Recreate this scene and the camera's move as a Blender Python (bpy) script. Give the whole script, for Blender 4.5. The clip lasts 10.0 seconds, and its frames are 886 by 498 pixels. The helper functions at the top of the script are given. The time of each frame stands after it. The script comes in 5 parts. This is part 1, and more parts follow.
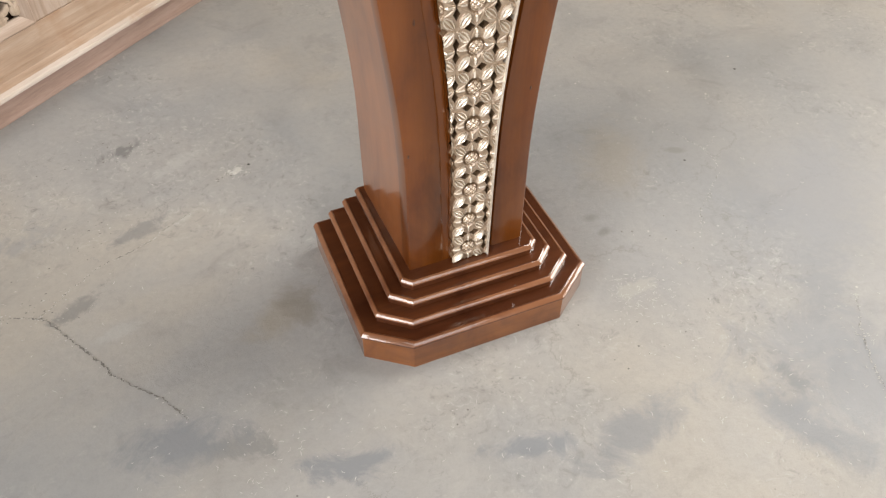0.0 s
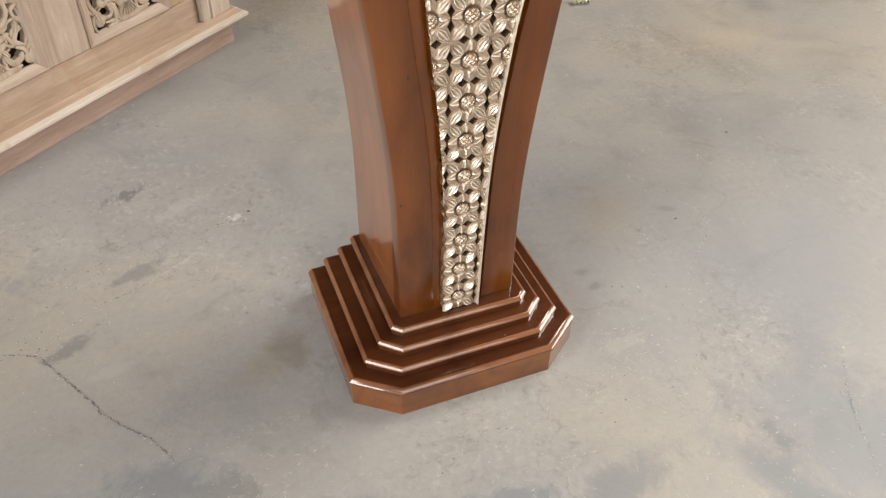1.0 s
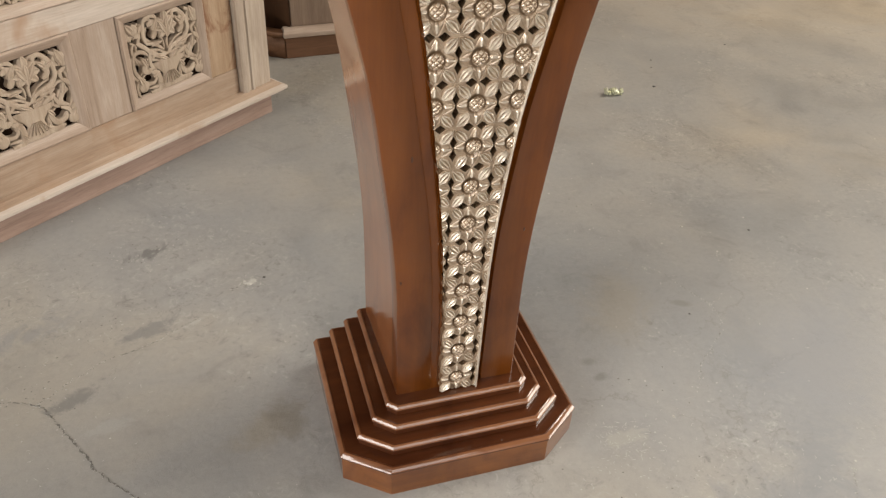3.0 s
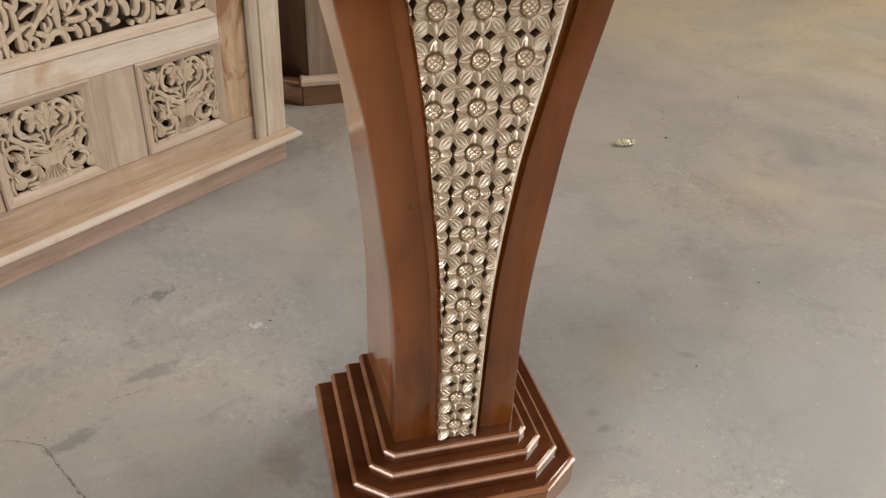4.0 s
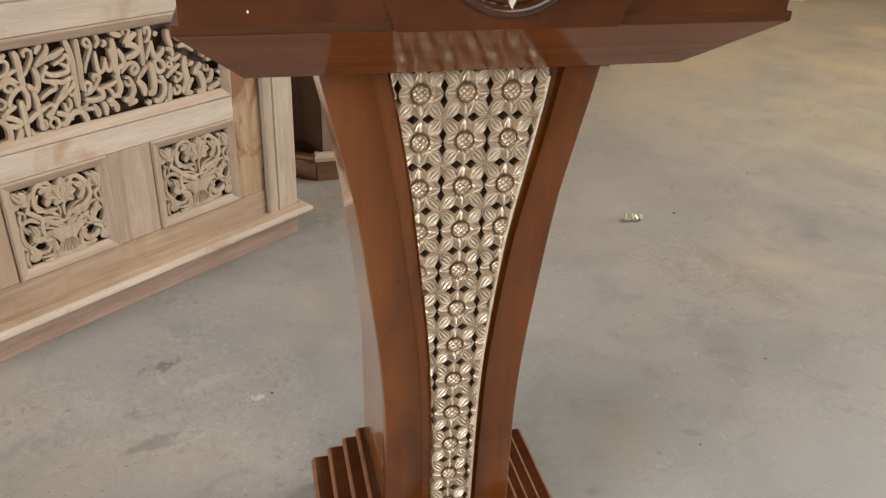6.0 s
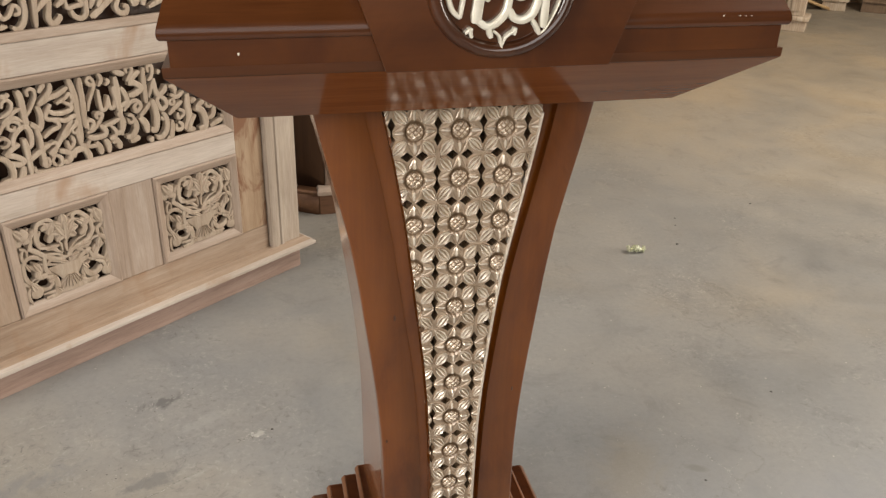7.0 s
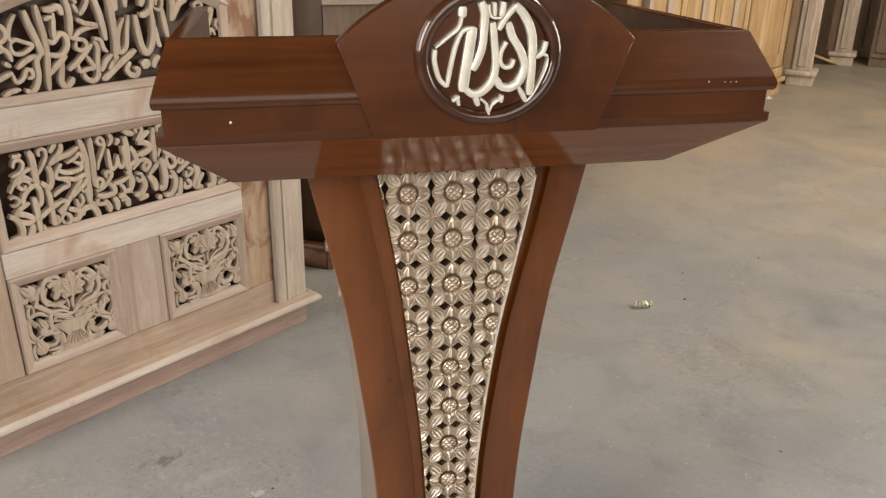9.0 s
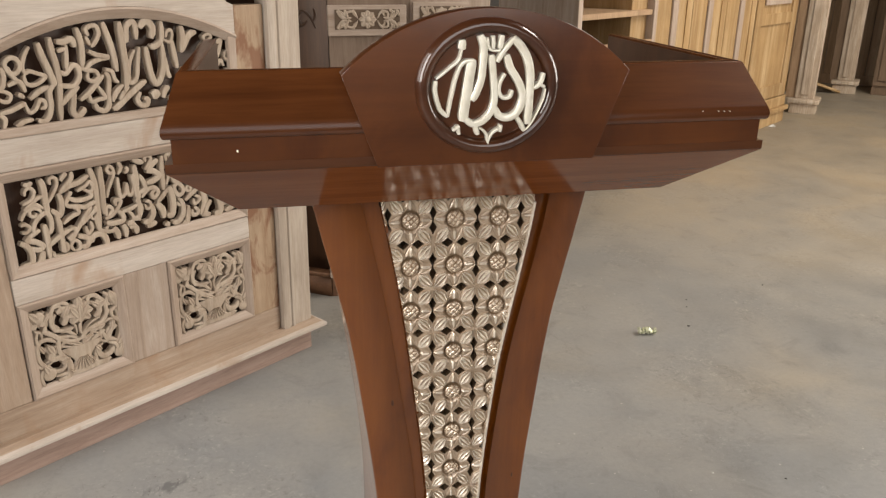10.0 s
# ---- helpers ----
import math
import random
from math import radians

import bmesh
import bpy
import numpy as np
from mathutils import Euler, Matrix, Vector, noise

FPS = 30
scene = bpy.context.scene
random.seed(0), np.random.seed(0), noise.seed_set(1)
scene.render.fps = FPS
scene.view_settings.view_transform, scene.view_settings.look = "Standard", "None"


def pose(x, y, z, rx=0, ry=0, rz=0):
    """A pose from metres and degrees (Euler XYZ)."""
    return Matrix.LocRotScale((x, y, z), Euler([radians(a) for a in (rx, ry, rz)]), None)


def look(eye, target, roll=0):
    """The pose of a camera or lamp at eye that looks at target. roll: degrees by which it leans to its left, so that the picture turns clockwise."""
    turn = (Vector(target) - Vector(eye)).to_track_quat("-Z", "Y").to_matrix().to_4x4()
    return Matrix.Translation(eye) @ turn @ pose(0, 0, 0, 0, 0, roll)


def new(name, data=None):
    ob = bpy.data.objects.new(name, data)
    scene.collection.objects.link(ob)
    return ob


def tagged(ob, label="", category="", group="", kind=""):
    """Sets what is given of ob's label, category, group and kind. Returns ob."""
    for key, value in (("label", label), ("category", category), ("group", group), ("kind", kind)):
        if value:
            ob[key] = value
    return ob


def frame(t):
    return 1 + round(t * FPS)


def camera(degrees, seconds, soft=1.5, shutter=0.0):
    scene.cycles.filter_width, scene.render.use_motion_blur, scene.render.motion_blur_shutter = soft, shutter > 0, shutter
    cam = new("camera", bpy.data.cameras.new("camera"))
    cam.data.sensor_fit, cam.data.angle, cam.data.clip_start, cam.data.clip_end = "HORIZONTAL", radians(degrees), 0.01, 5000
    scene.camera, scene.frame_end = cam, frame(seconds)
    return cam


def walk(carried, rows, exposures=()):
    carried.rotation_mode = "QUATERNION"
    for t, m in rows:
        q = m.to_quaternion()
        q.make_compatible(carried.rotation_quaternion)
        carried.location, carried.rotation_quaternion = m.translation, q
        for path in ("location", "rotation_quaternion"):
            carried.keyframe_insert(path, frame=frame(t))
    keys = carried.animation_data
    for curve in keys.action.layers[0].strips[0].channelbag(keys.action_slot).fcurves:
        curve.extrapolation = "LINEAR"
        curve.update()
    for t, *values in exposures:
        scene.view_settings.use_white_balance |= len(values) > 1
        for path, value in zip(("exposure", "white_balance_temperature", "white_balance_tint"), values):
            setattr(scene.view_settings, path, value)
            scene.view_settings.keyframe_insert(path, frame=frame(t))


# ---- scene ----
cam = camera(59.3, 10.0, soft=1.3)
PATH = [
    (0, (-0.401, -0.955, 1.143), (0.118, 0.319, -0.309), 0.1),
    (0.5, (-0.398, -0.973, 1.145), (0.135, 0.347, -0.259), 1.0),
    (1, (-0.392, -0.988, 1.153), (0.156, 0.383, -0.196), 1.4),
    (1.5, (-0.384, -0.994, 1.158), (0.165, 0.405, -0.161), 2.0),
    (2, (-0.372, -0.999, 1.159), (0.154, 0.434, -0.134), 2.4),
    (2.5, (-0.352, -1.003, 1.163), (0.155, 0.471, -0.089), 2.7),
    (4, (-0.302, -1.022, 1.171), (0.15, 0.581, 0.063), 2.6),
    (4.5, (-0.286, -1.028, 1.175), (0.155, 0.604, 0.107), 2.5),
    (5, (-0.274, -1.04, 1.179), (0.155, 0.626, 0.158), 2.3),
    (5.5, (-0.265, -1.048, 1.183), (0.153, 0.641, 0.197), 2.1),
    (7, (-0.239, -1.045, 1.192), (0.16, 0.705, 0.31), 1.1),
    (7.5, (-0.231, -1.042, 1.197), (0.16, 0.723, 0.341), 0.9),
    (8, (-0.223, -1.042, 1.199), (0.163, 0.737, 0.37), 0.9),
    (8.5, (-0.219, -1.046, 1.202), (0.161, 0.748, 0.405), 0.8),
    (9, (-0.213, -1.05, 1.206), (0.161, 0.761, 0.444), 0.6),
    (9.5, (-0.211, -1.059, 1.209), (0.158, 0.767, 0.48), 0.6),
    (10, (-0.211, -1.07, 1.211), (0.152, 0.769, 0.515), 0.4),
]
walk(cam, [(t, look(eye, target, roll)) for t, eye, target, roll in PATH],
     ((0.0, -0.03, 6800, 10), (1.5, -0.22, 7080, 10), (2.5, -0.37, 7180, 10), (5.5, -0.42, 7250, 10), (10.0, -0.41, 7000, 10)))
# ---- end of camera ----
# ---- world, daylight and openings ----
world = bpy.data.worlds.new("sky")
scene.world = world
world.use_nodes = True
wn = world.node_tree.nodes
sky = wn.new("ShaderNodeTexSky")
sky.sky_type = 'NISHITA'
sky.sun_disc = False
sky.sun_elevation = radians(48)
sky.sun_rotation = radians(210)
wn["Background"].inputs["Strength"].default_value = 0.12
world.node_tree.links.new(sky.outputs["Color"], wn["Background"].inputs["Color"])

def opening_light(name, eye, target, width, height, watts, color):
    """Sky light that enters by one of the hall's openings."""
    lamp = bpy.data.lights.new(name, 'AREA')
    lamp.shape, lamp.size, lamp.size_y, lamp.energy, lamp.color = 'RECTANGLE', width, height, watts, color
    ob = new(name, lamp)
    ob.matrix_world = look(eye, target)
    return ob


opening_light("window_light_west", (-3.8, -1.95, 2.4), (0, -1.95, 2.4), 2.6, 2.6, 335, (0.97, 0.98, 1.0))
opening_light("window_light_south", (-0.1, -3.2, 2.2), (-0.1, 0, 2.2), 2.8, 2.4, 94, (0.97, 0.98, 1.0))
opening_light("roof_light", (4.2, 0.9, 4.6), (4.2, 0.9, 0), 2.0, 3.0, 430, (1.0, 0.975, 0.94))
opening_light("gate_light_east", (8.7, -1.0, 2.1), (0, -1.0, 2.1), 4.0, 3.4, 600, (1.0, 0.975, 0.94))


# ---- materials ----
def mat(name):
    m = bpy.data.materials.new(name)
    m.use_nodes = True
    nt = m.node_tree
    return m, nt, nt.nodes["Principled BSDF"]


def node(nt, kind, **props):
    n = nt.nodes.new(kind)
    for key, value in props.items():
        n.inputs[key.replace("_", " ")].default_value = value
    return n


def ramp(nt, fac, stops):
    r = nt.nodes.new("ShaderNodeValToRGB")
    el = r.color_ramp.elements
    while len(el) < len(stops):
        el.new(0.5)
    for e, (p, c) in zip(el, stops):
        e.position, e.color = p, (*c, 1)
    nt.links.new(fac, r.inputs["Fac"])
    return r.outputs["Color"]


def coords(nt, scale=(1, 1, 1), turn=(0, 0, 0)):
    tc, mp = nt.nodes.new("ShaderNodeTexCoord"), nt.nodes.new("ShaderNodeMapping")
    mp.inputs["Scale"].default_value = scale
    mp.inputs["Rotation"].default_value = [radians(a) for a in turn]
    nt.links.new(tc.outputs["Object"], mp.inputs["Vector"])
    return mp.outputs["Vector"]


def noise_of(nt, vec, scale, detail=4.0, rough=0.55, warp=0.0):
    n = node(nt, "ShaderNodeTexNoise", Scale=scale, Detail=detail, Roughness=rough, Distortion=warp)
    nt.links.new(vec, n.inputs["Vector"])
    return n.outputs["Fac"]


def mixed(nt, fac, a, b, mode='MIX'):
    m = nt.nodes.new("ShaderNodeMix")
    m.data_type, m.blend_type = 'RGBA', mode
    for value, socket in ((fac, m.inputs[0]), (a, m.inputs[6]), (b, m.inputs[7])):
        if isinstance(value, (int, float)):
            socket.default_value = value
        elif isinstance(value, tuple):
            socket.default_value = (*value, 1)
        else:
            nt.links.new(value, socket)
    return m.outputs[2]


def bump(nt, height, strength, distance, bsdf):
    b = node(nt, "ShaderNodeBump", Strength=strength, Distance=distance)
    nt.links.new(height, b.inputs["Height"])
    nt.links.new(b.outputs["Normal"], bsdf.inputs["Normal"])
    return b


AXIS_SCALE = {"x": (1, 14, 14), "z": (14, 14, 1)}


def wood(name, dark, mid, light, along="z", rough=0.3, coat=0.0, grain=6.0, relief=0.1, stain=0.25, blotch=None, reach=(0.48, 0.66), spot=3.1):
    """Wood whose grain runs along one axis of its object; coat: the lacquer over it."""
    m, nt, bsdf = mat(name)
    vec = coords(nt, AXIS_SCALE[along])
    fibre = noise_of(nt, vec, grain, 6.0, 0.62, 0.6)
    fine = noise_of(nt, vec, grain * 9, 3.0, 0.6)
    colour = ramp(nt, fibre, [(0.25, dark), (0.5, mid), (0.78, light)])
    streak = ramp(nt, fine, [(0.3, (0.72, 0.70, 0.68)), (0.62, (1, 1, 1))])
    colour = mixed(nt, 0.25 if coat > 0.2 else 0.55, colour, streak, 'MULTIPLY')
    cloud = ramp(nt, noise_of(nt, coords(nt), 5.0, 3.0), [(0.3, (0.70, 0.66, 0.62)), (0.65, (1.06, 1.04, 1.02))])
    colour = mixed(nt, stain, colour, cloud, 'MULTIPLY')
    if coat > 0.5:  # sprayed toner, uneven in depth
        toner = ramp(nt, noise_of(nt, coords(nt, (1.3, 1.3, 0.7)), 6.5, 5.0, 0.6, 0.8), [(0.34, (0.60, 0.50, 0.46)), (0.50, (0.97, 0.96, 0.95)), (0.70, (1.12, 1.15, 1.16))])
        colour = mixed(nt, 0.8, colour, toner, 'MULTIPLY')
    if blotch:
        where = ramp(nt, noise_of(nt, coords(nt, (1.6, 1.6, 0.8)), spot, 4.0, 0.6, 0.5), [(reach[0], (0, 0, 0)), (reach[1], (0.85, 0.85, 0.85))])
        colour = mixed(nt, where, colour, blotch)
    per = nt.nodes.new("ShaderNodeObjectInfo")
    tint = ramp(nt, per.outputs["Random"], [(0.0, (0.92, 0.91, 0.90)), (1.0, (1.05, 1.05, 1.05))])
    colour = mixed(nt, 1.0, colour, tint, 'MULTIPLY')
    nt.links.new(colour, bsdf.inputs["Base Color"])
    bsdf.inputs["Roughness"].default_value = rough
    bsdf.inputs["Specular IOR Level"].default_value = 0.15 if coat > 0.5 else 0.4
    bsdf.inputs["Coat IOR"].default_value = 1.5
    bsdf.inputs["Coat Weight"].default_value = coat
    bsdf.inputs["Coat Roughness"].default_value = 0.06
    bump(nt, fine, relief, 0.0006, bsdf)
    return m


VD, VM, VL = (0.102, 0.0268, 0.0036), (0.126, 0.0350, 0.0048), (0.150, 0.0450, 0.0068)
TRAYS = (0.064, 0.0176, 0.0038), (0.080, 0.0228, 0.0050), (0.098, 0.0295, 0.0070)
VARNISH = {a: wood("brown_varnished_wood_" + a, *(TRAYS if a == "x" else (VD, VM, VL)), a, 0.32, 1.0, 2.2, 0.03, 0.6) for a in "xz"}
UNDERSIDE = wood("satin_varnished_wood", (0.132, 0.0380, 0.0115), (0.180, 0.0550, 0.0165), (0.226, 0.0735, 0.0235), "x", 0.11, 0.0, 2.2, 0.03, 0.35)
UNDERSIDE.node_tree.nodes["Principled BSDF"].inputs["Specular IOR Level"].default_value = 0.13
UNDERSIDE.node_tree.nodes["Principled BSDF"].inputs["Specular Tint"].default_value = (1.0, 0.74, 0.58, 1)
for m in (VARNISH["x"], VARNISH["z"]):
    m.node_tree.nodes["Principled BSDF"].inputs["Coat Roughness"].default_value = 0.12
TONED = wood("dark_toned_varnished_wood", (0.034, 0.0105, 0.0042), (0.052, 0.0165, 0.0062), (0.078, 0.026, 0.0095), "x", 0.32, 1.0, 2.2, 0.03, 0.35)
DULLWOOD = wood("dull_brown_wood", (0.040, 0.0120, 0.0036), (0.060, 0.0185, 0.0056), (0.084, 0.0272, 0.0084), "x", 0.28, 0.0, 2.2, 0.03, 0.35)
# apron slope: darker than the uprights, weaker light put into its colour
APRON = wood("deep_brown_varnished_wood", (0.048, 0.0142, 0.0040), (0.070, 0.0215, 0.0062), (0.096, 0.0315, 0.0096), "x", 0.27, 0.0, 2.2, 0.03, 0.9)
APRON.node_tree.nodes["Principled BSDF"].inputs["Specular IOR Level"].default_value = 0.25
# post sides: paler copy of the stile varnish, side light put into it
SIDEVARNISH = wood("lit_side_brown_wood", (0.200, 0.063, 0.0170), (0.240, 0.079, 0.0215), (0.280, 0.096, 0.0275), "z", 0.32, 1.0, 2.2, 0.03, 0.5)
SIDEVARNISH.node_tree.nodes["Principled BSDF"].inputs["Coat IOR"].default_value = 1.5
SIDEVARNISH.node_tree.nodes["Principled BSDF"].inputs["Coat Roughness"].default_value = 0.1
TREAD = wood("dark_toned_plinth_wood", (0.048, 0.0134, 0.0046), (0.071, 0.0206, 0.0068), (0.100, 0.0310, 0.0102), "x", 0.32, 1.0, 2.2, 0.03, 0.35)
# lowest riser: lighter orange that includes the bright floor's reflection
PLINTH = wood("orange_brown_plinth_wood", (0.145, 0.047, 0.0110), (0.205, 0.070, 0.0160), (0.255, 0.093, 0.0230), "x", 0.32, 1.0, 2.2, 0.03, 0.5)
# bead edges: reflected light put into a paler brown
BEADWOOD = wood("glint_brown_bead_wood", (0.145, 0.055, 0.023), (0.195, 0.079, 0.035), (0.25, 0.109, 0.052), "x", 0.32, 1.0, 2.2, 0.03, 0.35)
for m in (TREAD, PLINTH, BEADWOOD):  # thick high-gloss lacquer
    m.node_tree.nodes["Principled BSDF"].inputs["Coat IOR"].default_value = 1.55
RAW = {a: wood("raw_pale_wood_" + a, (0.310, 0.225, 0.168), (0.409, 0.317, 0.252), (0.497, 0.414, 0.349), a, 0.62, 0.0, 3.0, 0.3, 0.30) for a in "xz"}
RAWSTAIN = {a: wood("raw_wood_stained_" + a, (0.295, 0.201, 0.137), (0.394, 0.290, 0.213), (0.473, 0.379, 0.298), a, 0.62, 0.0, 3.0, 0.3, 0.35, (0.29, 0.165, 0.09), (0.56, 0.74)) for a in "xz"}
PALE = wood("bleached_raw_wood", (0.414, 0.340, 0.280), (0.512, 0.438, 0.378), (0.581, 0.520, 0.467), "x", 0.62, 0.0, 2.2, 0.25, 0.3, (0.36, 0.235, 0.155), (0.56, 0.72), 5.0)
STAINED = wood("raw_wood_with_brown_stains", (0.31, 0.20, 0.122), (0.41, 0.285, 0.185), (0.49, 0.365, 0.255), "z", 0.62, 0.0, 3.0, 0.3, 0.4, (0.20, 0.080, 0.036), (0.46, 0.57), 9.0)
PALEPOST = wood("bleached_raw_upright", (0.364, 0.290, 0.226), (0.463, 0.383, 0.312), (0.542, 0.469, 0.399), "z", 0.62, 0.0, 2.6, 0.25, 0.35)
REDWOOD = wood("reddish_raw_wood", (0.25, 0.165, 0.13), (0.35, 0.245, 0.20), (0.43, 0.315, 0.265), "x", 0.7, 0.0, 4.0, 0.3, 0.4)
CARVED = wood("carved_raw_wood", (0.345, 0.262, 0.192), (0.438, 0.350, 0.270), (0.512, 0.428, 0.342), "z", 0.68, 0.0, 5.0, 0.35, 0.45)
DARKWOOD = wood("dark_brown_wood", (0.026, 0.011, 0.0055), (0.042, 0.018, 0.009), (0.062, 0.028, 0.0145), "z", 0.45, 0.1, 3.0, 0.1, 0.3)
OAK = wood("yellow_raw_plank", (0.27, 0.155, 0.062), (0.39, 0.245, 0.110), (0.56, 0.41, 0.235), "z", 0.6, 0.0, 1.2, 0.3, 0.35)
BASEWOOD = wood("reddish_brown_wood", (0.095, 0.042, 0.020), (0.135, 0.064, 0.032), (0.18, 0.092, 0.050), "x", 0.5, 0.0, 3.0, 0.15, 0.35)
# wood of the canted side, darkened by colour for the shade it stands in
SHADEDWOOD = wood("shaded_side_wood", (0.036, 0.0155, 0.0062), (0.054, 0.0235, 0.0098), (0.074, 0.034, 0.0150), "z", 0.55, 0.0, 3.0, 0.1, 0.3)
BROWNWOOD = wood("mid_brown_old_wood", (0.115, 0.070, 0.040), (0.170, 0.108, 0.064), (0.23, 0.15, 0.094), "z", 0.6, 0.0, 3.0, 0.2, 0.35)
TANWOOD = wood("tan_old_boards", (0.28, 0.175, 0.10), (0.40, 0.262, 0.155), (0.50, 0.345, 0.215), "z", 0.6, 0.0, 3.0, 0.2, 0.35)
DUSTY = wood("dusty_brown_wood", (0.150, 0.100, 0.070), (0.205, 0.143, 0.103), (0.26, 0.19, 0.142), "z", 0.7, 0.0, 3.0, 0.3, 0.35)
GREYWOOD = wood("weathered_grey_wood", (0.30, 0.215, 0.145), (0.47, 0.37, 0.275), (0.64, 0.55, 0.45), "z", 0.75, 0.0, 3.5, 0.4, 0.4)


def gold_paint(name, low, middle, high):
    m, nt, bsdf = mat(name)
    wear = noise_of(nt, coords(nt), 90.0, 4.0, 0.6)
    tone = ramp(nt, wear, [(0.3, low), (0.55, middle), (0.8, high)])
    nt.links.new(tone, bsdf.inputs["Base Color"])
    bsdf.inputs["Metallic"].default_value = 0.55
    bsdf.inputs["Roughness"].default_value = 0.38
    bsdf.inputs["Coat Weight"].default_value = 0.9
    bsdf.inputs["Coat Roughness"].default_value = 0.14
    bsdf.inputs["Coat IOR"].default_value = 1.6
    bump(nt, wear, 0.12, 0.0008, bsdf)
    return m


# bright, mid and dark gold: shading of the relief put into the paint
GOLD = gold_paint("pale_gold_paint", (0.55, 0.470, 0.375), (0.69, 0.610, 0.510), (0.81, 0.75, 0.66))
HALFSHADEGOLD = gold_paint("half_shaded_gold_paint", (0.308, 0.219, 0.144), (0.402, 0.300, 0.209), (0.50, 0.394, 0.294))
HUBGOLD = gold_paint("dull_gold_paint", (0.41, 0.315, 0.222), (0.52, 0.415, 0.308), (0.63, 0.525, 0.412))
SHADEGOLD = gold_paint("shaded_gold_paint", (0.19, 0.112, 0.060), (0.255, 0.165, 0.096), (0.33, 0.232, 0.148))


def silver_gold():
    m, nt, bsdf = mat("champagne_paint")
    wear = noise_of(nt, coords(nt), 60.0, 4.0, 0.6)
    tone = ramp(nt, wear, [(0.3, (0.58, 0.53, 0.43)), (0.7, (0.72, 0.68, 0.585))])
    nt.links.new(tone, bsdf.inputs["Base Color"])
    bsdf.inputs["Metallic"].default_value = 0.2
    bsdf.inputs["Roughness"].default_value = 0.28
    return m


CHAMPAGNE = silver_gold()


STAINS_AND_SHADE = (
    (-0.565, 0.610, 0.16, 0.08, 25, (0.120, 0.120, 0.120), 0.8, 1.4), (-0.690, 0.160, 0.18, 0.08, 30, (0.150, 0.149, 0.145), 0.65, 1.4), (-0.560, 0.330, 0.26, 0.10, 28, (0.155, 0.156, 0.156), 0.6, 1.4),
    (-0.470, -0.240, 0.22, 0.09, -20, (0.150, 0.149, 0.148), 0.6, 1.3), (0.410, -0.540, 0.30, 0.10, -60, (0.180, 0.185, 0.192), 0.8, 0.8), (0.330, 0.015, 0.05, 0.03, 0, (0.17, 0.165, 0.155), 0.6, 0.8),
    (0.300, -0.190, 0.20, 0.07, 8, (0.36, 0.342, 0.300), 0.42, 1.5), (-0.335, 0.440, 0.06, 0.035, 20, (0.46, 0.445, 0.415), 0.85, 1.5), (-0.46, 0.335, 0.16, 0.02, 28, (0.38, 0.37, 0.345), 0.45, 1.4),
    (1.050, 0.380, 0.35, 0.16, 40, (0.200, 0.200, 0.196), 0.5, 1.0), (0.70, -0.02, 0.30, 0.12, 70, (0.195, 0.199, 0.202), 0.5, 1.0), (-0.34, 0.00, 0.20, 0.10, 30, (0.245, 0.215, 0.165), 0.5, 1.0),
    (0.55, -0.42, 0.34, 0.20, -30, (0.205, 0.208, 0.214), 0.55, 1.0), (0.82, -0.10, 0.60, 0.36, 40, (0.222, 0.227, 0.240), 0.6, 0.8), (0.47, 0.16, 0.34, 0.20, 60, (0.268, 0.240, 0.196), 0.5, 0.8),
    (0.335, -0.03, 0.05, 0.03, 20, (0.15, 0.145, 0.135), 0.6, 1.2), (0.62, 0.14, 0.06, 0.03, -20, (0.175, 0.168, 0.155), 0.6, 1.2),
    # first: broad grey, part stain, part dimming of the bright floor by colour
    (0.60, -0.56, 0.62, 0.38, -35, (0.188, 0.193, 0.200), 0.8, 0.9), (0.14, -0.46, 0.34, 0.12, 15, (0.178, 0.182, 0.188), 0.75, 1.2),
    (-0.56, -0.20, 0.30, 0.14, -15, (0.175, 0.182, 0.192), 0.8, 1.2), (-0.30, -0.34, 0.26, 0.09, -10, (0.165, 0.173, 0.185), 0.8, 1.3), (-0.02, -0.42, 0.24, 0.07, -12, (0.172, 0.180, 0.192), 0.8, 1.3),
    # first: contact shadow left of the plinth, put into the floor colour
    (-0.30, 0.02, 0.10, 0.16, 20, (0.165, 0.150, 0.128), 0.55, 1.1), (0.46, -0.47, 0.13, 0.06, -75, (0.15, 0.153, 0.158), 0.6, 1.3), (0.66, -0.30, 0.30, 0.16, 50, (0.200, 0.205, 0.212), 0.6, 1.2),
    (-0.80, 0.38, 0.30, 0.12, 30, (0.20, 0.203, 0.207), 0.55, 1.3), (-0.45, 0.52, 0.24, 0.06, 30, (0.36, 0.355, 0.34), 0.35, 1.4), (-0.62, 0.08, 0.20, 0.06, 10, (0.35, 0.345, 0.33), 0.35, 1.4))


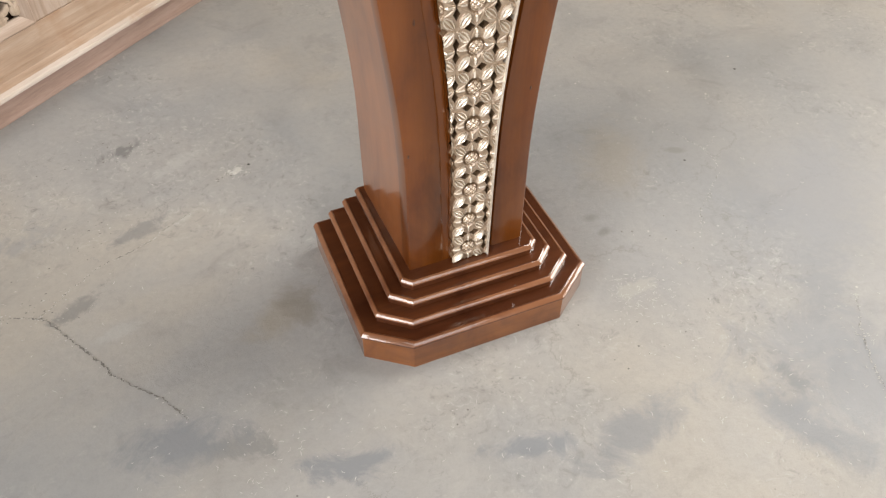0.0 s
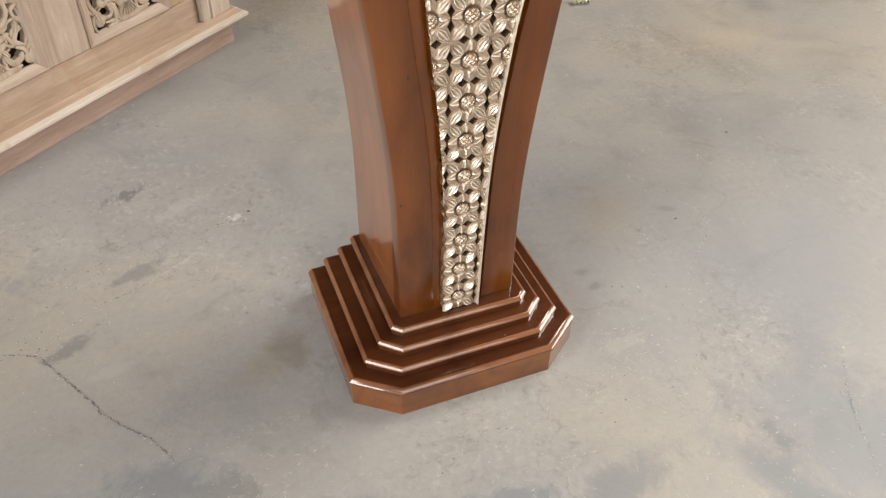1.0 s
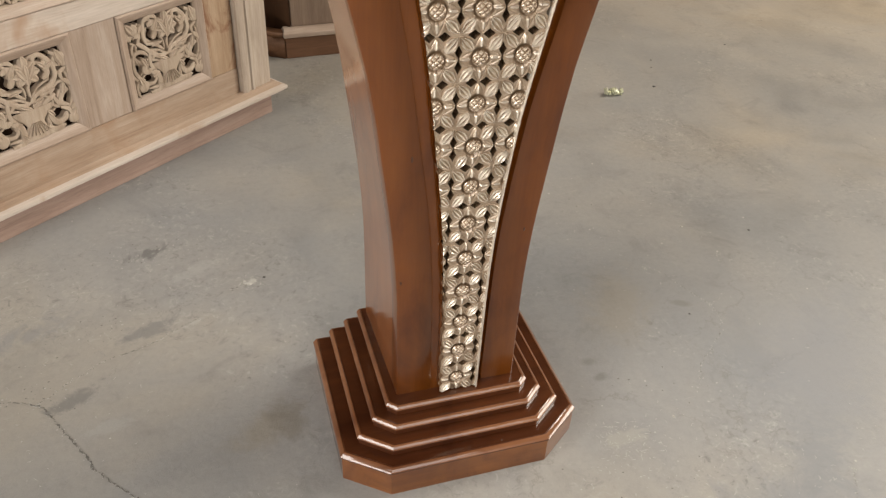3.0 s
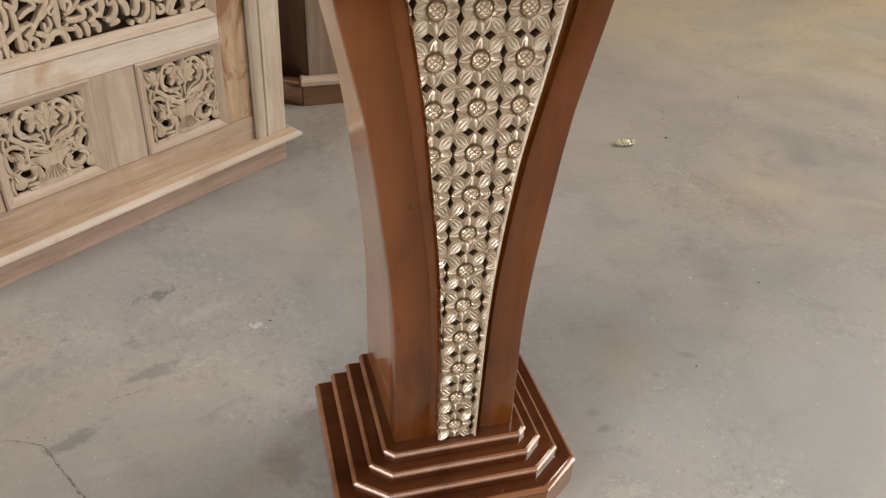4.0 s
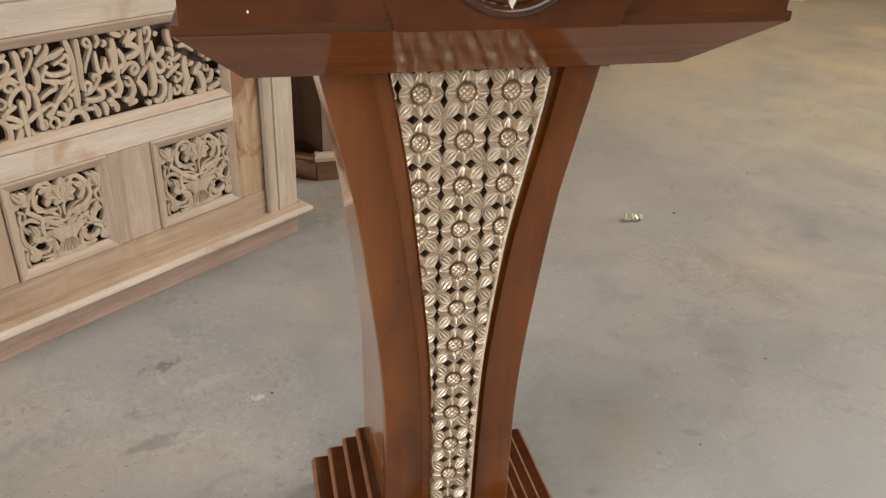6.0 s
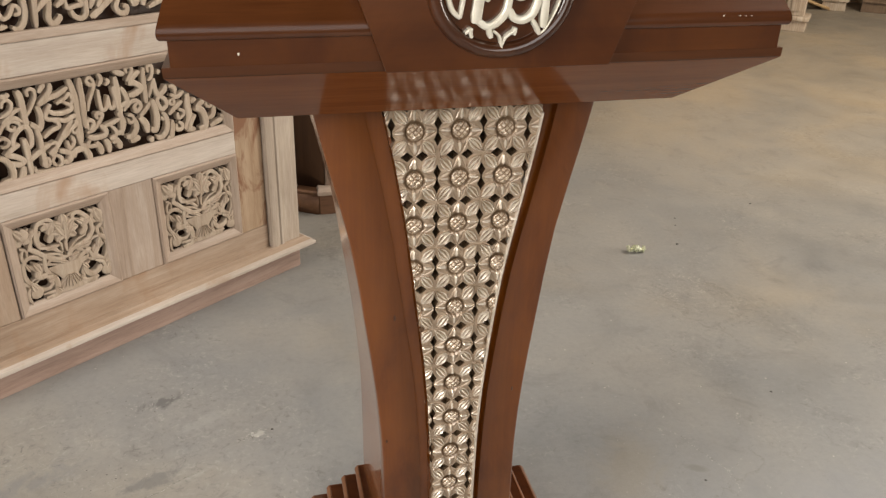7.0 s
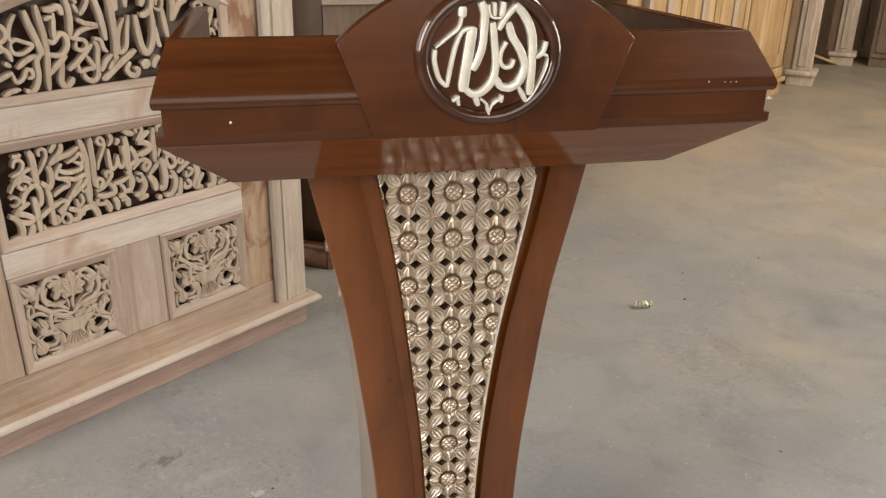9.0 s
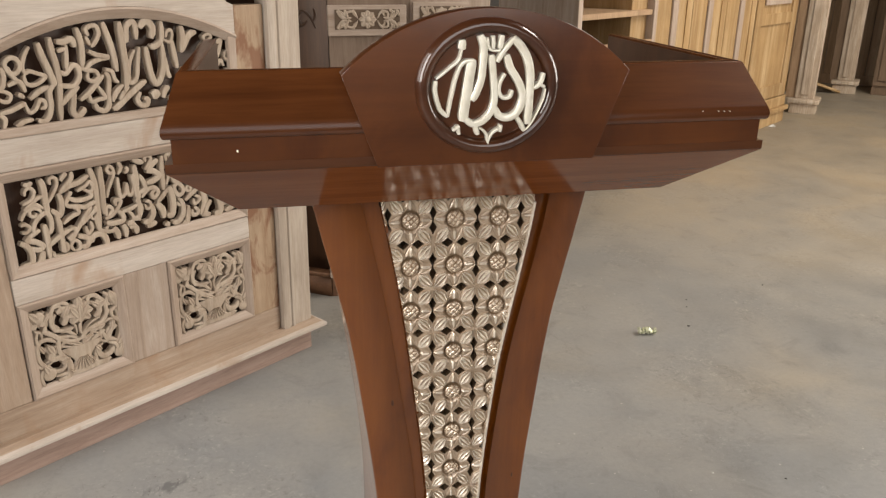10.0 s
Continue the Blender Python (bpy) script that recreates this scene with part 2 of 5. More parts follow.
def concrete():
    m, nt, bsdf = mat("trowelled_concrete")
    vec = coords(nt)
    broad = noise_of(nt, vec, 0.9, 5.0, 0.6, 0.5)
    patch = noise_of(nt, vec, 3.6, 7.0, 0.66, 0.9)
    dirt = noise_of(nt, vec, 6.5, 7.0, 0.68, 0.7)
    fine = noise_of(nt, vec, 60.0, 6.0, 0.7)
    grit = noise_of(nt, vec, 260.0, 3.0, 0.6)
    base = ramp(nt, broad, [(0.36, (0.232, 0.234, 0.234)), (0.5, (0.274, 0.267, 0.255)), (0.64, (0.312, 0.288, 0.252))])
    base = mixed(nt, 0.42, base, ramp(nt, patch, [(0.30, (0.72, 0.735, 0.75)), (0.47, (0.98, 0.98, 0.98)), (0.68, (1.14, 1.12, 1.08))]), 'MULTIPLY')
    base = mixed(nt, 0.52, base, ramp(nt, dirt, [(0.33, (0.70, 0.70, 0.71)), (0.44, (0.97, 0.97, 0.97)), (0.60, (1.0, 1.0, 1.0)), (0.72, (1.15, 1.14, 1.12))]), 'MULTIPLY')
    base = mixed(nt, 0.34, base, ramp(nt, fine, [(0.32, (0.78, 0.78, 0.78)), (0.5, (1.0, 1.0, 1.0)), (0.72, (1.13, 1.13, 1.12))]), 'MULTIPLY')
    base = mixed(nt, 0.14, base, ramp(nt, grit, [(0.3, (0.8, 0.8, 0.8)), (0.6, (1.06, 1.06, 1.06))]), 'MULTIPLY')
    # pale scuffs and fine dark hairlines
    scuff = noise_of(nt, coords(nt, (1, 2.2, 1), (0, 0, -38)), 9.0, 8.0, 0.75, 2.0)
    base = mixed(nt, 0.6, base, ramp(nt, scuff, [(0.60, (1, 1, 1)), (0.72, (1.3, 1.28, 1.24))]), 'MULTIPLY')
    cells = nt.nodes.new("ShaderNodeTexVoronoi")
    cells.feature = 'DISTANCE_TO_EDGE'
    cells.inputs["Scale"].default_value = 2.3
    warped = nt.nodes.new("ShaderNodeVectorMath")
    warp = node(nt, "ShaderNodeTexNoise", Scale=5.0, Detail=8.0, Roughness=0.7)
    nt.links.new(vec, warp.inputs["Vector"])
    warped.operation = 'MULTIPLY_ADD'
    warped.inputs[1].default_value = (0.35, 0.35, 0.0)
    nt.links.new(warp.outputs["Color"], warped.inputs[0])
    nt.links.new(vec, warped.inputs[2])
    nt.links.new(warped.outputs["Vector"], cells.inputs["Vector"])
    hair = ramp(nt, cells.outputs["Distance"], [(0.0, (1, 1, 1)), (0.006, (0, 0, 0))])
    where = ramp(nt, noise_of(nt, vec, 2.1, 4.0, 0.6), [(0.46, (0, 0, 0)), (0.58, (0.45, 0.45, 0.45))])
    base = mixed(nt, mixed(nt, 1.0, hair, where, 'MULTIPLY'), base, (0.13, 0.12, 0.105))
    spots = nt.nodes.new("ShaderNodeTexVoronoi")
    spots.inputs["Scale"].default_value = 26.0
    nt.links.new(vec, spots.inputs["Vector"])
    few = ramp(nt, noise_of(nt, vec, 7.0, 2.0), [(0.56, (0, 0, 0)), (0.62, (1, 1, 1))])
    fleck = ramp(nt, spots.outputs["Distance"], [(0.04, (1, 1, 1)), (0.08, (0, 0, 0))])
    base = mixed(nt, mixed(nt, 1.0, fleck, few, 'MULTIPLY'), base, (0.47, 0.44, 0.40))
    few = ramp(nt, noise_of(nt, coords(nt, (1, 1, 1), (0, 0, 70)), 5.0, 2.0), [(0.56, (0, 0, 0)), (0.62, (1, 1, 1))])
    pits = nt.nodes.new("ShaderNodeTexVoronoi")
    pits.inputs["Scale"].default_value = 33.0
    nt.links.new(vec, pits.inputs["Vector"])
    pit = ramp(nt, pits.outputs["Distance"], [(0.03, (1, 1, 1)), (0.07, (0, 0, 0))])
    base = mixed(nt, mixed(nt, 1.0, pit, few, 'MULTIPLY'), base, (0.10, 0.09, 0.08))
    # crusty trowel marks, in patches
    crust = noise_of(nt, vec, 42.0, 8.0, 0.72, 1.2)
    rough_zone = ramp(nt, noise_of(nt, coords(nt, (1, 1, 1), (0, 0, 25)), 2.6, 5.0, 0.62, 0.6), [(0.47, (0.04, 0.04, 0.04)), (0.62, (1, 1, 1))])
    base = mixed(nt, mixed(nt, 1.0, rough_zone, ramp(nt, crust, [(0.55, (0, 0, 0)), (0.66, (0.75, 0.75, 0.75))]), 'MULTIPLY'), base, (0.38, 0.37, 0.345))
    base = mixed(nt, mixed(nt, 1.0, rough_zone, ramp(nt, crust, [(0.34, (0.8, 0.8, 0.8)), (0.45, (0, 0, 0))]), 'MULTIPLY'), base, (0.155, 0.150, 0.142))
    # old spills: dark crusty ones, a broad grey one and pale smears of plaster; also shade painted by the plinth
    ragged = noise_of(nt, vec, 11.0, 8.0, 0.72, 1.0)
    for x, y, long, wide, turn, tone, most, blend in STAINS_AND_SHADE:
        place = nt.nodes.new("ShaderNodeMapping")
        place.vector_type = 'TEXTURE'
        place.inputs["Location"].default_value = (x, y, 0)
        place.inputs["Rotation"].default_value = (0, 0, radians(turn))
        place.inputs["Scale"].default_value = (long, wide, 1)
        nt.links.new(vec, place.inputs["Vector"])
        reach = nt.nodes.new("ShaderNodeVectorMath")
        reach.operation = 'LENGTH'
        nt.links.new(place.outputs["Vector"], reach.inputs[0])
        edge = nt.nodes.new("ShaderNodeMath")
        edge.operation = 'MULTIPLY_ADD'
        edge.inputs[1].default_value = blend
        nt.links.new(ragged, edge.inputs[0])
        nt.links.new(reach.outputs["Value"], edge.inputs[2])
        inside = ramp(nt, edge.outputs["Value"], [(0.15 + 0.5 * blend, (most, most, most)), (min(1.0, 0.5 + 0.5 * blend), (0, 0, 0))])
        base = mixed(nt, inside, base, tone)
    # sawdust trodden in towards the joinery
    axes = nt.nodes.new("ShaderNodeSeparateXYZ")
    nt.links.new(coords(nt, (1, 1, 1), (0, 0, 38)), axes.inputs["Vector"])
    drift = nt.nodes.new("ShaderNodeMath")
    drift.operation = 'MULTIPLY_ADD'
    drift.inputs[1].default_value = 1.6
    nt.links.new(broad, drift.inputs[0])
    nt.links.new(axes.outputs["Y"], drift.inputs[2])
    span = node(nt, "ShaderNodeMapRange", From_Min=0.9, From_Max=5.4)
    nt.links.new(drift.outputs["Value"], span.inputs["Value"])
    base = mixed(nt, span.outputs["Result"], base, mixed(nt, 1.0, base, (0.97, 0.82, 0.63), 'MULTIPLY'))
    nt.links.new(base, bsdf.inputs["Base Color"])
    gloss = ramp(nt, patch, [(0.3, (0.40, 0.40, 0.40)), (0.7, (0.62, 0.62, 0.62))])
    nt.links.new(gloss, bsdf.inputs["Roughness"])
    bump(nt, mixed(nt, mixed(nt, 1.0, rough_zone, (0.6, 0.6, 0.6), 'MULTIPLY'), mixed(nt, 0.5, fine, dirt), crust), 0.55, 0.003, bsdf)
    return m


CONCRETE = concrete()


def plain(name, colour, rough, spread=0.12, scale=8.0, metal=0.0):
    m, nt, bsdf = mat(name)
    lo, hi = tuple(c * (1 - spread) for c in colour), tuple(min(1, c * (1 + spread)) for c in colour)
    n = noise_of(nt, coords(nt), scale, 5.0, 0.6)
    nt.links.new(ramp(nt, n, [(0.3, lo), (0.7, hi)]), bsdf.inputs["Base Color"])
    bsdf.inputs["Roughness"].default_value = rough
    bsdf.inputs["Metallic"].default_value = metal
    bump(nt, n, 0.1, 0.002, bsdf)
    return m


PLASTER = plain("grey_plaster", (0.15, 0.135, 0.12), 0.85)
ROOFING = plain("dark_roof_boards", (0.05, 0.036, 0.025), 0.8)
CRACKDARK = plain("crack_shadow", (0.15, 0.14, 0.125), 0.9)
CHALK = plain("pale_chips", (0.44, 0.42, 0.38), 0.7)
SCUFF = plain("scuffed_concrete", (0.40, 0.388, 0.36), 0.7)
FIELD = plain("shaded_carving_ground", (0.11, 0.07, 0.043), 0.8)
FOIL = plain("gold_foil", (0.66, 0.68, 0.46), 0.2, 0.6, 160.0, 0.4)
PEBBLE = plain("dark_pebble", (0.05, 0.045, 0.04), 0.8)


# ---- mesh tools ----
def thing(name, m, label, category, group="", kind=""):
    ob = new(name)
    ob.matrix_world = m
    return tagged(ob, label, category, group, kind)


def finish(bm, angle, flat):
    """The mesh, shaded smooth but over sharp edges and on caps and faces larger than flat."""
    caps = {f for f in bm.faces if f.tag}
    bmesh.ops.recalc_face_normals(bm, faces=bm.faces)
    for f in bm.faces:
        f.smooth = not (f in caps or (flat and f.calc_area() > flat))
    me = bpy.data.meshes.new("mesh")
    bm.to_mesh(me)
    bm.free()
    rounded = [p.use_smooth for p in me.polygons]
    me.set_sharp_from_angle(angle=radians(angle))
    me.polygons.foreach_set("use_smooth", rounded)
    return me


def part(name, bm, material, parent=None, label="", angle=40, flat=0.0):
    me = finish(bm, angle, flat)
    me.materials.append(material)
    ob = new(name, me)
    ob.parent = parent
    return tagged(ob, label)


def structure(name, bm, material, label, category):
    return tagged(part(name, bm, material), label, category, "", "structure")


def box(bm, x0, x1, y0, y1, z0, z1, bevel=0.0):
    made = bmesh.ops.create_cube(bm, size=1.0)["verts"]
    for v in made:
        for f in v.link_faces:
            f.tag = True
    for v in made:
        v.co = Vector((x0 + (v.co.x + 0.5) * (x1 - x0), y0 + (v.co.y + 0.5) * (y1 - y0), z0 + (v.co.z + 0.5) * (z1 - z0)))
    if bevel:
        edges = list({e for v in made for e in v.link_edges})
        bmesh.ops.bevel(bm, geom=edges, offset=bevel, segments=2, affect='EDGES', profile=0.6)
        for f in bm.faces:
            f.tag = f.calc_area() > 40 * bevel * bevel
    return bm


def boxed(*a):
    return box(bmesh.new(), *a)


def loft(bm, rings, close=True, caps=True):
    """Skin between rings of equal length."""
    rows = [[bm.verts.new(p) for p in ring] for ring in rings]
    n = len(rows[0])
    for a, b in zip(rows, rows[1:]):
        for i in range(n if close else n - 1):
            bm.faces.new((a[i], a[(i + 1) % n], b[(i + 1) % n], b[i]))
    if caps:
        for row in (rows[0], rows[-1]):
            bm.faces.new(row).tag = True
    return bm


def slab(bm, outline, y0, y1, bevel=0.0):
    """An outline in x and z, pushed from y0 (front) to y1, its front edge eased."""
    if bevel:
        mid = Vector((sum(p[0] for p in outline) / len(outline), sum(p[1] for p in outline) / len(outline)))
        n = len(outline)
        inner = []
        for i in range(n):
            a, b, c = Vector(outline[i - 1]), Vector(outline[i]), Vector(outline[(i + 1) % n])
            u, w = (b - a).normalized(), (c - b).normalized()
            nrm = Vector((-(u + w).y, (u + w).x))
            nrm = nrm.normalized() if nrm.length > 1e-6 else (mid - b).normalized()
            if nrm.dot(mid - b) < 0 and abs(nrm.dot((mid - b).normalized())) > 0.05:
                nrm = -nrm
            inner.append(b + nrm * bevel)
        rings = [[(p[0], y0, p[1]) for p in inner], [(p[0], y0 + bevel * 0.35, p[1]) for p in [(Vector(o) * 0.7 + i * 0.3) for o, i in zip(outline, inner)]],
                 [(p[0], y0 + bevel, p[1]) for p in outline], [(p[0], y1, p[1]) for p in outline]]
    else:
        rings = [[(p[0], y, p[1]) for p in outline] for y in (y0, y1)]
    return loft(bm, rings)


def smooth_path(points, per=5):
    """A Catmull-Rom line through points of any dimension."""
    pts = [Vector(p) for p in points]
    out = []
    for i in range(len(pts) - 1):
        a, b, c, d = pts[max(i - 1, 0)], pts[i], pts[i + 1], pts[min(i + 2, len(pts) - 1)]
        for k in range(per):
            t = k / per
            out.append(0.5 * (2 * b + (c - a) * t + (2 * a - 5 * b + 4 * c - d) * t * t + (3 * b - a - 3 * c + d) * t ** 3))
    return out + [pts[-1]]


def stroke(bm, points, width, front, back, per=5, ends=(0.25, 0.25), swell=None, flat=0.55):
    """A carved stroke in the plane of x and z: rounded front at y = front, straight sides back to y = back."""
    path = smooth_path([Vector((p[0], p[1], 0)) for p in points], per)
    n = len(path)
    rings = []
    for i, p in enumerate(path):
        t = (path[min(i + 1, n - 1)] - path[max(i - 1, 0)])
        t = t.normalized() if t.length > 1e-9 else Vector((1, 0, 0))
        s = Vector((-t.y, t.x, 0))
        f = i / (n - 1)
        w = width * (swell(f) if swell else 1.0)
        w *= min(1.0, ends[0] + (1 - ends[0]) * f * n / 3.0, ends[1] + (1 - ends[1]) * (1 - f) * n / 3.0) * 0.5
        deep = (back - front)
        ring = []
        for u, d in ((-1, 1.0), (-1, flat), (-0.7, flat * 0.22), (0, 0.0), (0.7, flat * 0.22), (1, flat), (1, 1.0)):
            q = p + s * (u * w)
            ring.append((q.x, front + deep * d, q.y))
        rings.append(ring)
    return loft(bm, rings)


def leaf(bm, cx, cz, angle, r0, r1, width, low, high, groove=0.5, back=None, steps=6, shape=0.55):
    """A pointed petal from r0 to r1 off a centre, with two ridges and a groove between them; fronts lie towards -y."""
    c, s = math.cos(angle), math.sin(angle)
    rings = []
    for i in range(steps + 1):
        t = i / steps
        r = r0 + (r1 - r0) * t
        w = width * (math.sin(math.pi * min(0.995, 0.16 + 0.84 * t)) ** shape) * 0.5
        lift = low + (high - low) * math.sin(math.pi * (0.15 + 0.7 * t)) ** 0.8
        ring = []
        for u, h in ((-1, None), (-1, 0.0), (-0.52, 1.0), (0, 1.0 - groove), (0.52, 1.0), (1, 0.0), (1, None)):
            x, z = cx + c * r - s * u * w, cz + s * r + c * u * w
            y = back if h is None else low + (lift - low) * h
            ring.append((x, y, z))
        rings.append(ring)
    return loft(bm, rings)


def ball(bm, x, y, z, rx, ry, rz, seg=8, rings=4):
    """The front half of an ellipsoid, towards -y."""
    rows = []
    for j in range(rings):
        a = j / rings * math.pi / 2
        rows.append([(x + rx * math.cos(a) * math.cos(2 * math.pi * i / seg), y - ry * math.sin(a), z + rz * math.cos(a) * math.sin(2 * math.pi * i / seg)) for i in range(seg)])
    verts = [[bm.verts.new(p) for p in row] for row in rows]
    tip = bm.verts.new((x, y - ry, z))
    for a, b in zip(verts, verts[1:]):
        for i in range(seg):
            bm.faces.new((a[i], a[(i + 1) % seg], b[(i + 1) % seg], b[i]))
    for i in range(seg):
        bm.faces.new((verts[-1][i], verts[-1][(i + 1) % seg], tip))
    bm.faces.new(verts[0])
    return bm


def between(table, v):
    """Linear reading of a table of (key, value)."""
    return float(np.interp(v, [k for k, _ in table], [w for _, w in table]))


# ---- the hall ----
floor = bmesh.new()
box(floor, -40, 40, -40, 40, -0.2, 0.0)
structure("floor", floor, CONCRETE, "grey trowelled concrete workshop floor with stains and cracks", "floor")


def wall_with_opening(name, m, length, height, o0, o1, sill, head, label):
    bm = bmesh.new()
    box(bm, 0, o0, 0, 0.2, 0, height)
    box(bm, o1, length, 0, 0.2, 0, height)
    box(bm, o0, o1, 0, 0.2, head, height)
    if sill:
        box(bm, o0, o1, 0, 0.2, 0, sill)
    ob = structure(name, bm, PLASTER, label, "wall")
    ob.matrix_world = m


wall_with_opening("wall_west", pose(-3.9, 9.5, 0, 0, 0, -90), 15.4, 4.7, 10.15, 12.75, 1.1, 3.7, "grey plastered workshop wall with a wide window")
wall_with_opening("wall_south", pose(9.0, -3.3, 0, 0, 0, 180), 13.1, 4.7, 7.7, 10.5, 1.0, 3.4, "grey plastered workshop wall with a wide window")
wall_with_opening("wall_east", pose(8.8, -3.5, 0, 0, 0, 90), 13.0, 4.7, 0.5, 4.5, 0, 3.8, "grey plastered workshop wall with a wide gate")
structure("wall_north", boxed(-4.1, 8.8, 9.3, 9.5, 0, 4.7), PLASTER, "plain grey plastered workshop wall", "wall")
roof = bmesh.new()
for x0, x1, y0, y1 in ((-4.1, 3.2, -3.5, 9.6), (5.2, 9.0, -3.5, 9.6), (3.2, 5.2, -3.5, -0.6), (3.2, 5.2, 2.4, 9.6)):
    box(roof, x0, x1, y0, y1, 4.7, 4.82)
structure("ceiling", roof, ROOFING, "dark wooden workshop ceiling with an open roof light", "ceiling")


# ---- the lectern ----
lectern = thing("lectern", pose(-0.004, 0, 0, 0, 0, 0.6), "brown varnished wooden lectern with gold carved panel on concrete floor", "lectern")

POST_HALF = [(0.128, 0.1090), (0.30, 0.1085), (0.35, 0.1090), (0.404, 0.1115), (0.46, 0.1155), (0.513, 0.1208), (0.564, 0.1266), (0.61, 0.1320), (0.66, 0.1378), (0.73, 0.1480),
             (0.78, 0.1588), (0.81, 0.1655), (0.845, 0.1735), (0.88, 0.1812), (0.925, 0.1905)]
# the carved panel is a little wider on one side
PANEL_EDGE = {-1: [(0.128, 0.0340), (0.35, 0.0362), (0.404, 0.0385), (0.457, 0.0412), (0.507, 0.0450), (0.554, 0.0496), (0.60, 0.0552), (0.66, 0.0618), (0.728, 0.0695), (0.777, 0.0765), (0.823, 0.0840), (0.867, 0.0920), (0.925, 0.1035)],
              1: [(0.128, 0.0350), (0.30, 0.0372), (0.394, 0.0395), (0.46, 0.0430), (0.533, 0.0495), (0.573, 0.0538), (0.62, 0.0592), (0.666, 0.0655), (0.70, 0.0715), (0.743, 0.0800), (0.783, 0.0882), (0.83, 0.0975), (0.871, 0.1053), (0.925, 0.1135)]}
GROOVE = [(0.128, 0.0125), (0.45, 0.0145), (0.925, 0.0235)]
STILE_Y, CORE_Y, BACK_Y = -0.090, -0.055, 0.147


def stepped(half, y0, y1, cx, cy, z0, z1, bold=1.0):
    """A plinth step: a block with cut front corners, a flush back and a bead along its upper edge."""
    def ring(inset, z):
        a, f, b, k = half - inset, y0 + inset, y1, inset * 0.42
        return [(-a, f + cy - k, z), (-a + cx - k, f, z), (a - cx + k, f, z), (a, f + cy - k, z), (a, b, z), (-a, b, z)]
    t = z1
    k = bold
    rise = [(0.0024, z0), (0.0024, t - 0.0080 * k), (0.0004, t - 0.0077 * k), (0.0, t - 0.0070 * k), (0.0003, t - 0.0059 * k), (0.0011 * k, t - 0.0046 * k), (0.0028 * k, t - 0.0026 * k), (0.0046 * k, t - 0.0010 * k),
            (0.0058 * k, t - 0.0004), (0.0068 * k, t - 0.0002), (0.0075 * k, t - 0.0011), (0.0084 * k, t - 0.0013)]
    return loft(bmesh.new(), [ring(i, z) for i, z in rise])


for half, y0, y1, cx, cy, z0, z1 in ((0.222, -0.201, 0.152, 0.076, 0.057, 0.0, 0.067), (0.189, -0.171, 0.1515, 0.054, 0.043, 0.067, 0.088),
                                     (0.159, -0.145, 0.1505, 0.035, 0.032, 0.088, 0.109), (0.132, -0.121, 0.1500, 0.016, 0.016, 0.109, 0.130)):
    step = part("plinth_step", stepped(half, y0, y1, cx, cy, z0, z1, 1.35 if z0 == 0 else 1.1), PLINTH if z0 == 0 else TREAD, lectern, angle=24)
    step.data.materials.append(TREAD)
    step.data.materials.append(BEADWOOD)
    for f in step.data.polygons:  # the tread is darker than its riser, the bead lighter, its reflections put into the colour
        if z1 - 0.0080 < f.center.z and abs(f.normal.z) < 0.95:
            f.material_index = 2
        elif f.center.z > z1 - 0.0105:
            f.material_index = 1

LEVELS = [0.128 + 0.797 * i / 40 for i in range(41)]
core = bmesh.new()
loft(core, [[(-w, CORE_Y, z), (w, CORE_Y, z), (w + 0.005, BACK_Y - 0.004, z), (w + 0.001, BACK_Y, z), (-w - 0.001, BACK_Y, z), (-w - 0.005, BACK_Y - 0.004, z)]
            for z in LEVELS for w in (between(POST_HALF, z),)])
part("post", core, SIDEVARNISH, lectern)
for side in (-1, 1):
    bm = bmesh.new()
    rings = []
    for z in LEVELS:
        o, p = between(POST_HALF, z), between(PANEL_EDGE[side], z)
        g, d = between(GROOVE, z), 0.0008 if side < 0 else 0.0125  # cut shallower on one side
        sect = [(o, CORE_Y), (o, STILE_Y + 0.003), (o - 0.001, STILE_Y + 0.001), (o - 0.003, STILE_Y), (p + g + 0.0012, STILE_Y), (p + g + 0.0003, STILE_Y + 0.0006), (p + g, STILE_Y + 0.16 * d), (p + g - 0.0008, STILE_Y + 0.48 * d),
                (p + g - 0.0026, STILE_Y + 0.76 * d), (p + g - 0.0056, STILE_Y + 0.96 * d), (p + g - 0.0075, STILE_Y + d), (p + 0.0006, STILE_Y + d), (p + 0.0006, CORE_Y)]
        rings.append([(side * x, y, z) for x, y in sect])
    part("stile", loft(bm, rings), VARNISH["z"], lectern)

# carved panel: backing, edge fillets and the rows of flowers
panel = part("carved_panel", loft(bmesh.new(), [[(-a, -0.0590, z), (b, -0.0590, z), (b, -0.0555, z), (-a, -0.0555, z)] for z in LEVELS for a, b in ([between(PANEL_EDGE[k], z) - 0.0005 for k in (-1, 1)],)]),
             DARKWOOD, lectern, "carved panel of pale gold flowers over dark wood")
rings = [[(w - 0.0032, -0.0905, z), (w - 0.0032, -0.1065, z), (w - 0.0022, -0.1077, z), (w - 0.0006, -0.1072, z), (w, -0.1055, z), (w, -0.0905, z)]
         for z in LEVELS[:-1] for w in (between(PANEL_EDGE[1], z) + 0.0004,)]
part("fillet", loft(bmesh.new(), rings), GOLD, panel)
for side in (-1, 1):
    rings = [[(side * (w - 0.004), -0.0592, z), (side * (w - 0.004), -0.0903, z), (side * w, -0.0903, z), (side * w, -0.0592, z)] for z in LEVELS[:-1] for w in (between(PANEL_EDGE[side], z) + 0.0002,)]
    part("panel_side", loft(bmesh.new(), rings), VARNISH["z"], panel)

CELL_X, CELL_Z, TOP_Z = 0.0607, 0.0661, 0.8868


GRID = 56


